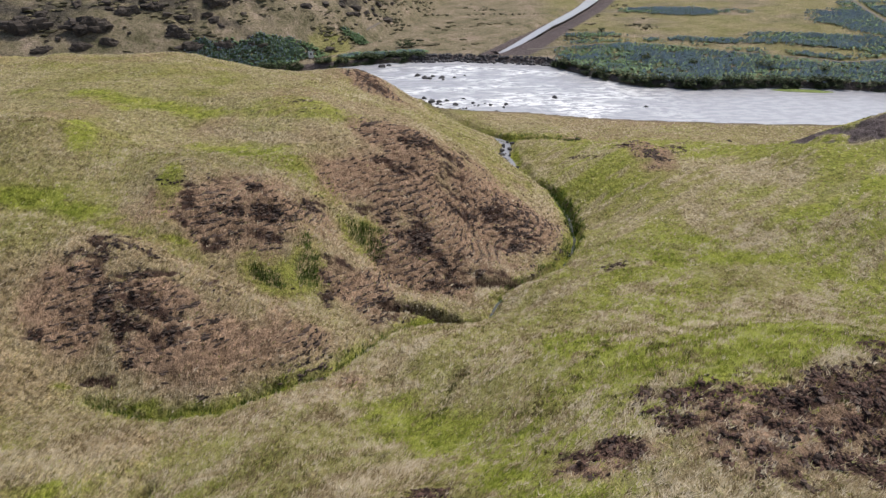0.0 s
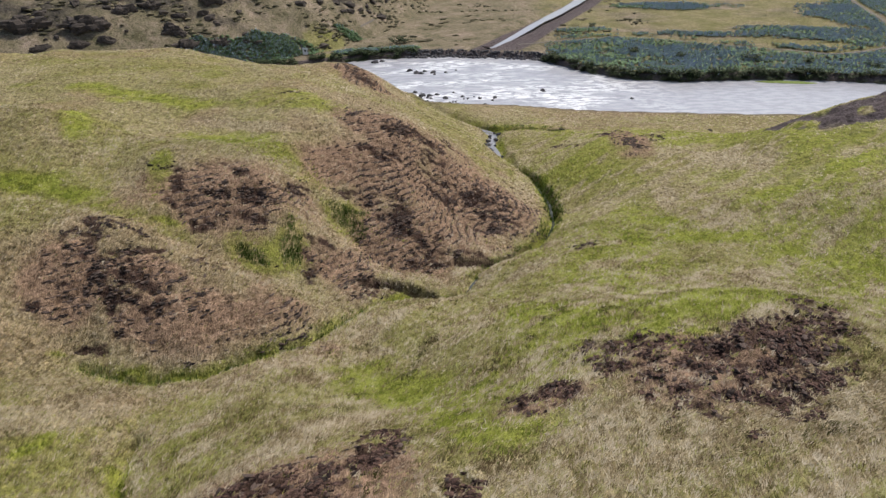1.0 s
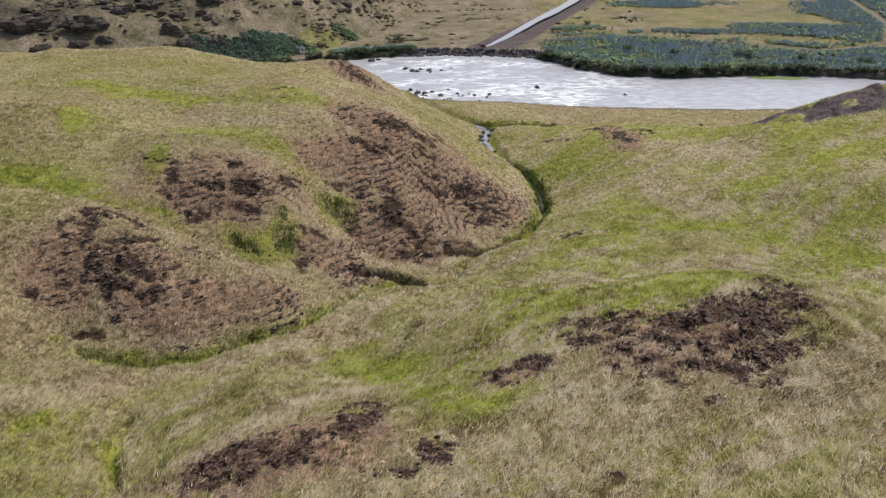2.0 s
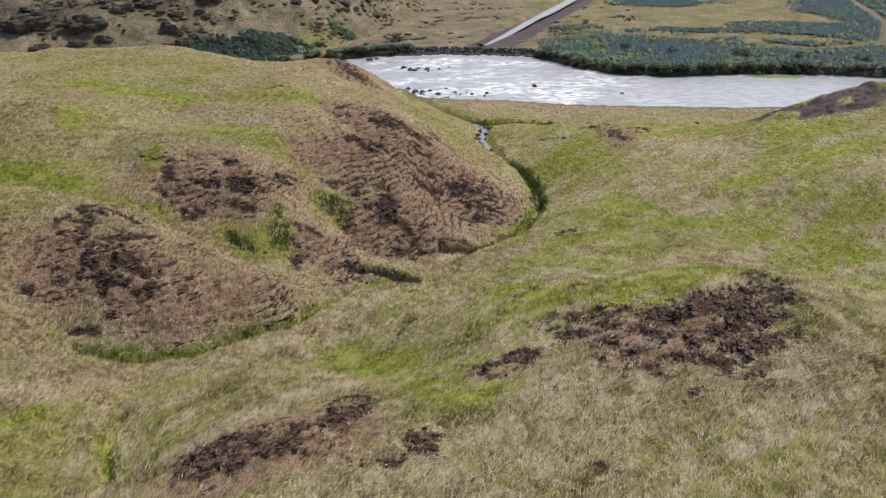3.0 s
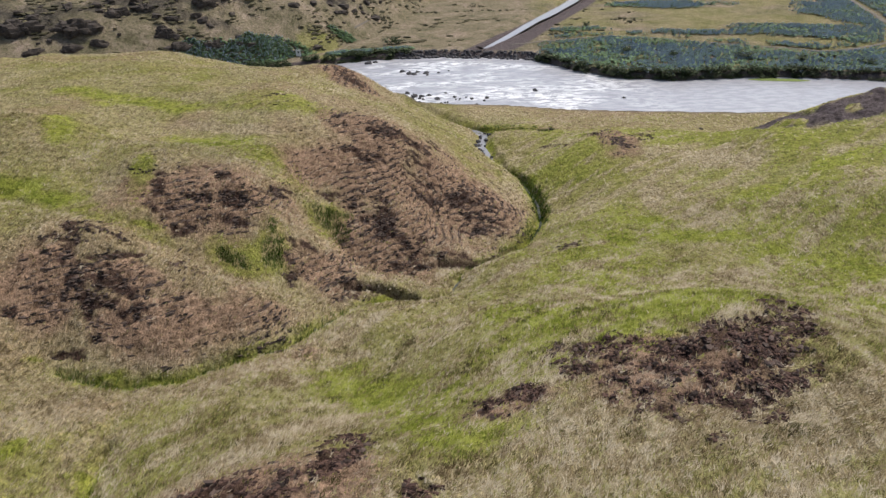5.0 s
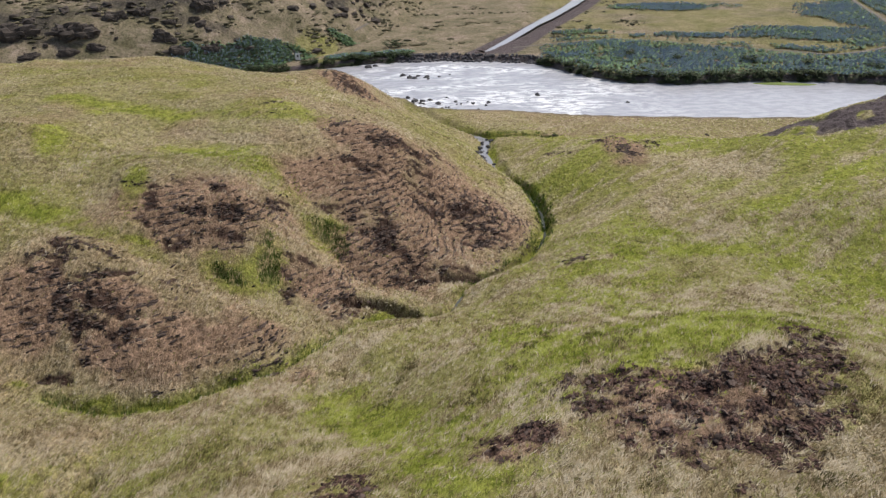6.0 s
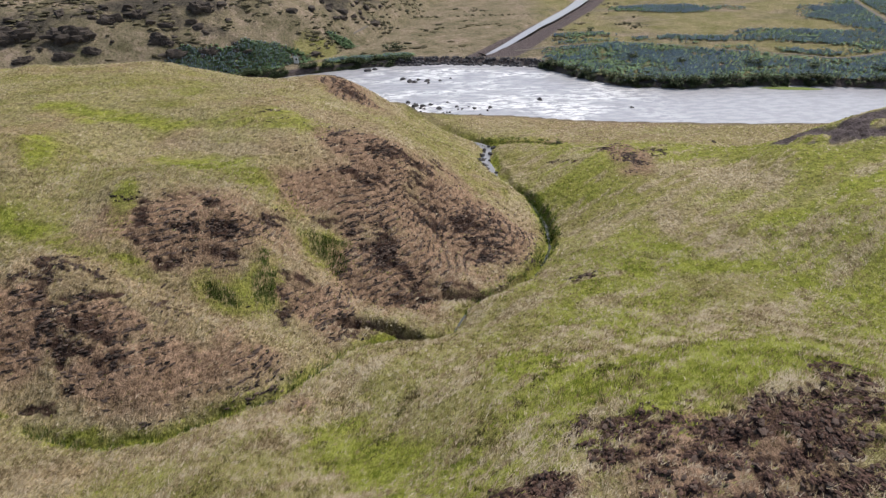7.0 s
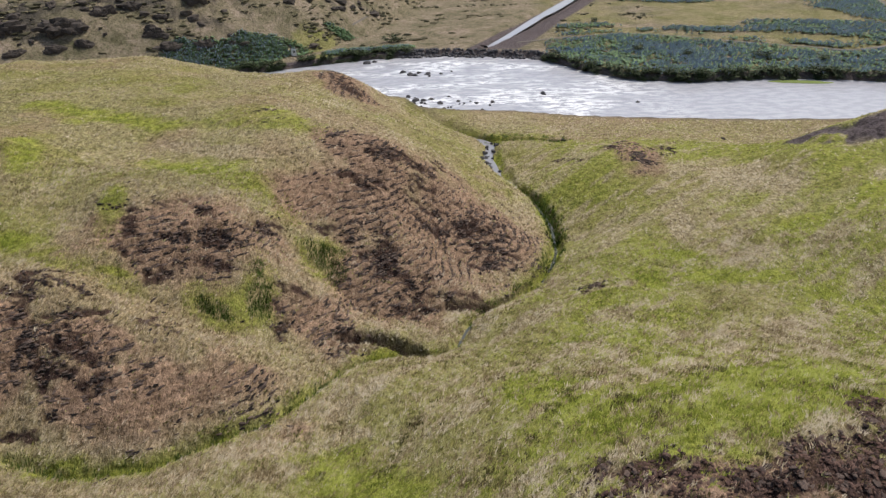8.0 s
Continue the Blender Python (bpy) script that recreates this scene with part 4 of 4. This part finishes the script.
# stones tipped along the far bank
bank = tagged(new("stone_bank"), "bank of tipped grey basalt blocks beside the river", "embankment")
bank.location = (0, 173, 0.5)
BLOCKS = [rock_mesh("stone", plain("grey_block_%s" % "abc"[s], (0.03, 0.03, 0.032), (0.17, 0.16, 0.165), 0.9, 0.85, 0.5, 0.05), 20 + s, (1.1, 0.9, 0.8), 1) for s in range(3)]
for k in range(290):
    bx = rnd.uniform(-19, 22)
    up = rnd.random()
    ob = new("stone", BLOCKS[k % 3])
    ob.parent = bank
    by = float(lerp_line(FAR_BANK, bx)) - 0.6 + 3.2 * up
    ob.matrix_local = Matrix.Translation((-bank.location[0], -bank.location[1], -bank.location[2])) @ pose(bx, by, max(bed(bx, by), 0.0) + 0.15, rnd.uniform(-20, 20), rnd.uniform(-20, 20), rnd.uniform(0, 360)) @ Matrix.Scale(rnd.uniform(0.6, 1.4), 4)

# ---- the far side ----
ROAD_SIDE = [(14, 181.6), (44, 186), (58, 180.5), (69, 174), (81.5, 167.5), (94.5, 161), (104, 162), (200, 150)]


def lupin_places(x, y):
    far = lerp_line(FAR_BANK, x)
    road = course(x, y, ROAD)
    band = ramp(y - far, 1.0, 2.5) * ramp(x, 20, 27) * np.where(y < lerp_line(ROAD_SIDE, x), 1.0, 0.0)
    behind = cover(x, y, [(105, 183, 22, 9, -20), (130, 205, 16, 34, 5), (72, 243, 20, 8, -10), (36, 197, 12, 2.5, -8), (150, 210, 26, 40, 0), (112, 150, 30, 9, -10), (140, 175, 30, 30, 0), (70, 187, 16, 3, -12)], 0.5, 9)
    beside = ramp(9 - road[0], 0, 5) * ramp(x, 22, 40) * np.where(y > lerp_line(ROAD_SIDE, x), 1.0, 0.0) * ramp(rough(x, y * 1.5, 10, 3, 92), -0.35, 0.3)
    foot = cover(x, y, [(-57, 168, 15, 5, 33), (-70, 160, 9, 4, 33), (-33, 176, 7, 3, 10), (-20, 179, 6, 2.2, 10), (-38, 191, 4, 2, 20)], 0.5, 5)
    patch = 0.85 + 0.5 * rough(x, y, 6, 3, 91)
    foot = foot * ramp(np.hypot(x + 47.3, y - 168.5), 3.0, 5.0)
    return np.maximum.reduce([band * patch, behind * patch, foot * patch, beside * patch]) * ramp(road[0], 1.2, 2.0) * ramp(course(x, y, CANAL)[0], 9, 12)


def heath():
    x, y, g = scattered(26000, (-130, 128), (60, 262), lambda x, y: ramp(y - lerp_line(FAR_BANK, x), 3, 6) * np.where(course(x, y, FOOT)[2] > 0, ramp(rough(x, y, 11, 4, 95), -0.1, 0.35), 0.6 * ramp(rough(x, y * 2.5, 14, 3, 96), 0.2, 0.45)) * ramp(course(x, y, CANAL)[0], 9, 12) * 0.6, 108)
    ob = clods("heath", x, y, g, 1.0, HEATHER, "dark low heath and stones over the far slope", 1.8)
    tagged(ob, category="heath")


heath()


def lupins():
    """Low plants of splayed leaves with blue flower spikes: one mesh of leaves and spikes."""
    x, y, g = scattered(95000, (-80, 140), (180, 262), lambda x, y: 0.85 * np.clip(lupin_places(x, y), 0, 1), 107)
    fx, fy, _ = scattered(26000, (-82, 150), (-14, 194), lambda x, y: np.clip(lupin_places(x, y), 0, 1), 113)
    x, y = np.concatenate([x, fx]), np.concatenate([y, fy])
    n = len(x)
    z = ground(x, y)
    s = g.uniform(0.7, 1.25, n)
    flower = np.clip(0.32 + 1.2 * rough(x, y * 1.6, 9, 3, 93) + 0.2 * ramp(x, 30, 70), 0.03, 1) * np.where(x < 0, 0.3, 1.0)
    tris, slots = [], []
    for k in range(9):
        a = g.uniform(0, 6.283, n)
        d, h, w = 0.6 * s * g.uniform(0.6, 1.1, n), s * g.uniform(0.32, 0.5, n), 0.26 * s
        c, q = np.cos(a), np.sin(a)
        tip = np.stack([x + c * d, y + q * d, z + h], 1)
        left = np.stack([x + c * d * 0.4 - q * w, y + q * d * 0.4 + c * w, z + h * 1.05], 1)
        right = np.stack([x + c * d * 0.4 + q * w, y + q * d * 0.4 - c * w, z + h * 0.75], 1)
        root = np.stack([x, y, z + 0.38 * s], 1)
        tris += [np.stack([root, right, left], 1), np.stack([left, right, tip], 1)]
        slots += [np.zeros(2 * n, int)]
    for k in range(5):
        ok = g.uniform(0, 1, n) < flower
        m = int(ok.sum())
        bx, by = x[ok] + g.normal(0, 0.24, m), y[ok] + g.normal(0, 0.24, m)
        h0, h1, w = z[ok] + 0.35 * s[ok], z[ok] + s[ok] * g.uniform(0.6, 0.9, m), 0.12
        for dx, dy in ((w, 0), (0, w)):
            tris.append(np.stack([np.stack([bx - dx, by - dy, h0], 1), np.stack([bx + dx, by + dy, h0], 1), np.stack([bx, by, h1], 1)], 1))
            slots.append(np.ones(m, int))
    v = np.concatenate(tris).reshape(-1, 3)
    slot = np.concatenate(slots)
    me = mesh_of("lupins", v, np.arange(len(v)).reshape(-1, 3), LUPIN_LEAF, LUPIN_FLOWER, smooth=False, slots=slot)
    tagged(new("lupins", me), "dense field of blue flowering lupins", "lupins", kind="stuff")


lupins()


def shrub(seed, spread=1.0):
    """A low willow: stems from one root and a ragged crown of leaves."""
    base = new("shrub")
    rnd = random.Random(seed)
    stems, crown = bmesh.new(), bmesh.new()
    for k in range(6):
        a, lean = rnd.uniform(0, 6.28), rnd.uniform(0.2, 0.6) * spread
        tip = Vector((math.cos(a) * lean, math.sin(a) * lean, rnd.uniform(0.5, 0.9)))
        ring = bmesh.ops.create_cone(stems, segments=5, radius1=0.03, radius2=0.01, depth=tip.length, cap_ends=True)["verts"]
        bmesh.ops.transform(stems, verts=ring, matrix=Matrix.Translation(tip / 2) @ tip.to_track_quat("Z", "Y").to_matrix().to_4x4())
        for j in range(34):
            c = tip * rnd.uniform(0.45, 1.15) + Vector((rnd.gauss(0, 0.2), rnd.gauss(0, 0.2), rnd.gauss(0, 0.13)))
            c.z = max(c.z, 0.08)
            u = Vector((rnd.uniform(-1, 1), rnd.uniform(-1, 1), rnd.uniform(-0.4, 0.7))).normalized() * rnd.uniform(0.08, 0.16)
            w = u.cross(Vector((rnd.uniform(-1, 1), rnd.uniform(-1, 1), 1))).normalized() * 0.06
            crown.faces.new([crown.verts.new(c + p) for p in (-u, w, u, -w)])
    part("stems", stems, BARK, base)
    part("crown", crown, WILLOW, base)
    return tagged(base, "low dark green willow shrub on the river bank", "shrub", "shrubs along the bank")


SHRUBS = [shrub(1), shrub(2, 1.3), shrub(3, 0.8)]
spots = []
rnd = random.Random(12)
for k in range(120):
    bx = rnd.uniform(20, 104)
    spots.append((bx, float(lerp_line(FAR_BANK, bx)) + rnd.uniform(0.3, 2.2), rnd.uniform(1.1, 2.0)))
for k in range(130):
    bx = rnd.uniform(-72, -16)
    spots.append((bx, float(lerp_line(FAR_BANK, bx)) + rnd.uniform(0.0, 3.5), rnd.uniform(1.0, 1.9)))
spots = [s for s in spots if abs(s[0] + 46.5) > 1.5]
for bx, by, s in ((55, 160, 2.2), (72, 156, 2.6), (84, 152, 2.2), (44, 166, 2.4), (97, 147, 2.0), (39, 203, 1.8), (-21, 187, 2.6), (-23.5, 186.5, 2.2)):
    spots.append((bx, by, s))
for k, (bx, by, s) in enumerate(spots):
    m = pose(bx, by, at(bx, by) - 0.05, 0, 0, rnd.uniform(0, 360))
    ob = SHRUBS[k] if k < 3 else copy_thing(SHRUBS[k % 3], m)
    ob.matrix_basis = m @ Matrix.Diagonal((s * 1.15, s * 1.15, s * 0.8, 1))


def outcrop(bx, by, w, h, seed):
    """A ledged, broken basalt crag on the slope."""
    rnd = random.Random(seed)
    bm = bmesh.new()
    bmesh.ops.create_icosphere(bm, subdivisions=4, radius=0.5)
    for v in bm.verts:
        p = v.co.copy()
        q = Vector((p.x * w, p.y * w * 0.45, p.z * h)) * 0.45 + Vector((seed * 7.3, 0, 0))
        r = 1 + 0.55 * noise.noise(q * 0.9) + 0.35 * noise.noise(q * 2.3) + 0.2 * noise.noise(q * 5.9)
        v.co = Vector((p.x * w, p.y * w * 0.45, p.z * h)) * r
        ledge = 0.2 * h
        v.co.z = 0.35 * v.co.z + 0.65 * round(v.co.z / ledge) * ledge + 0.1 * h * noise.noise(q * 1.7)
    ob = part("rock_outcrop", bm, LICHEN)
    ob.matrix_world = pose(bx, by, at(bx, by) + 0.05 * h, 0, 0, math.degrees(math.atan2(by, bx)) + 90 + rnd.uniform(-15, 15))
    return tagged(ob, "dark basalt crag with pale lichen on the grassy slope", "rock", "crags on the hillside")


CRAGS = [(-112.2, 148.9, 13, 6.5), (-99.4, 154.3, 15, 5.5), (-107, 144.8, 6, 3), (-99.8, 148.8, 7, 3), (-94, 152.6, 6, 3), (-93, 162.6, 8, 4), (-87.8, 166.8, 8, 4),
         (-80.5, 161.7, 8, 5), (-77, 159.8, 9, 3.5), (-68.7, 164.6, 8, 4), (-73.6, 175.6, 9, 5), (-80.4, 166.9, 5, 3), (-118, 142, 7, 4)]
for k, (bx, by, w, h) in enumerate(CRAGS):
    outcrop(bx, by, w * 0.72, h * 0.72, 60 + k)

HILL_ROCKS = [rock_mesh("hill_rock", LICHEN, 80 + s, (1.5, 1.0, 0.8), 2, 0.6) for s in range(4)]
count = 0
for k in range(2000):
    bx, by = rnd.uniform(-125, -24), rnd.uniform(128, 225)
    d, _, side = course(np.array([bx]), np.array([by]), FOOT)
    if side[0] < 0 or d[0] < 2.5 or float(rough(np.array([bx]), np.array([by]), 9, 4, 51)[0]) < -0.02 or count > 230:
        continue
    count += 1
    ob = tagged(new("hill_rock", HILL_ROCKS[k % 4]), "dark lichened rock half sunk in the slope", "rock", "rocks on the hillside")
    ob.matrix_world = pose(bx, by, at(bx, by), rnd.uniform(-15, 15), rnd.uniform(-15, 15), rnd.uniform(0, 360)) @ Matrix.Scale(rnd.uniform(0.5, 2.4) ** 1.2, 4)


def box(bm, x, y, z, sx, sy, sz):
    made = bmesh.ops.create_cube(bm, size=1.0, matrix=Matrix.Translation((x, y, z)) @ Matrix.Diagonal((sx, sy, sz, 1)))
    bmesh.ops.bevel(bm, geom=list({e for v in made["verts"] for e in v.link_edges}), offset=0.012, segments=1, affect="EDGES")


def signboard(bx, by):
    """A white board on two posts, its mark a plain dark shape."""
    base = new("signboard")
    board, mark = bmesh.new(), bmesh.new()
    box(board, 0, 0, 1.35, 1.25, 0.05, 1.5)
    box(mark, 0.08, -0.035, 1.5, 0.42, 0.012, 0.45)
    part("board", board, WHITE, base, "white painted board")
    part("mark", mark, DARK_PAINT, base, "plain dark mark")
    for px in (-0.5, 0.5):
        post = bmesh.new()
        box(post, px, 0.06, 0.9, 0.09, 0.06, 2.0)
        part("post", post, POST, base)
    base.matrix_world = pose(bx, by, at(bx, by) - 0.1, 0, 0, -15) @ Matrix.Scale(1.25, 4)
    return tagged(base, "white signboard with a dark mark by the river", "sign")


signboard(-47.3, 170.2)


def islet(bx, by, a, b):
    """A low grassy bar in the river."""
    bm = bmesh.new()
    rings = [(1.0, -0.25), (0.85, 0.05), (0.55, 0.22), (0.2, 0.28)]
    loops = []
    for r, h in rings:
        loop = []
        for k in range(36):
            t = k / 36 * 2 * math.pi
            e = r * (1 + 0.18 * noise.noise(Vector((math.cos(t) * 2, math.sin(t) * 2, 4))))
            loop.append(bm.verts.new((math.cos(t) * a * e, math.sin(t) * b * e, h + 0.06 * noise.noise(Vector((t * 5, r * 9, 0))))))
        loops.append(loop)
    for p, q in zip(loops[:-1], loops[1:]):
        for k in range(36):
            bm.faces.new((p[k], p[(k + 1) % 36], q[(k + 1) % 36], q[k]))
    bm.faces.new(loops[-1])
    ob = part("islet", bm, LUSH)
    ob.matrix_world = pose(bx, by, 0, 0, 0, -10)
    return tagged(ob, "low yellow-green grassy bar in the river", "islet", kind="structure")


islet(74, 140.6, 7.5, 1.3)
tagged(ribbon("path", [(-36, 198), (-34.5, 202), (-32.6, 207)], [0.4, 0.5, 0.4], lambda px, py, qx, qy: at(qx, qy), GRAVEL, 0.8, 0.06), "short bare path on the slope", "path", kind="structure")

# lone stones on the flat by the river
for bx, by, s in ((44.7, 103.8, 0.7), (-44.3, 179.1, 2.2), (17.3, 99.2, 0.7), (62, 107, 0.5)):
    ob = tagged(new("field_stone", HILL_ROCKS[int(bx) % 4]), "lone dark stone lying in the grass", "stone")
    ob.matrix_world = pose(bx, by, at(bx, by) + 0.05, 0, 0, bx * 7) @ Matrix.Scale(s, 4)
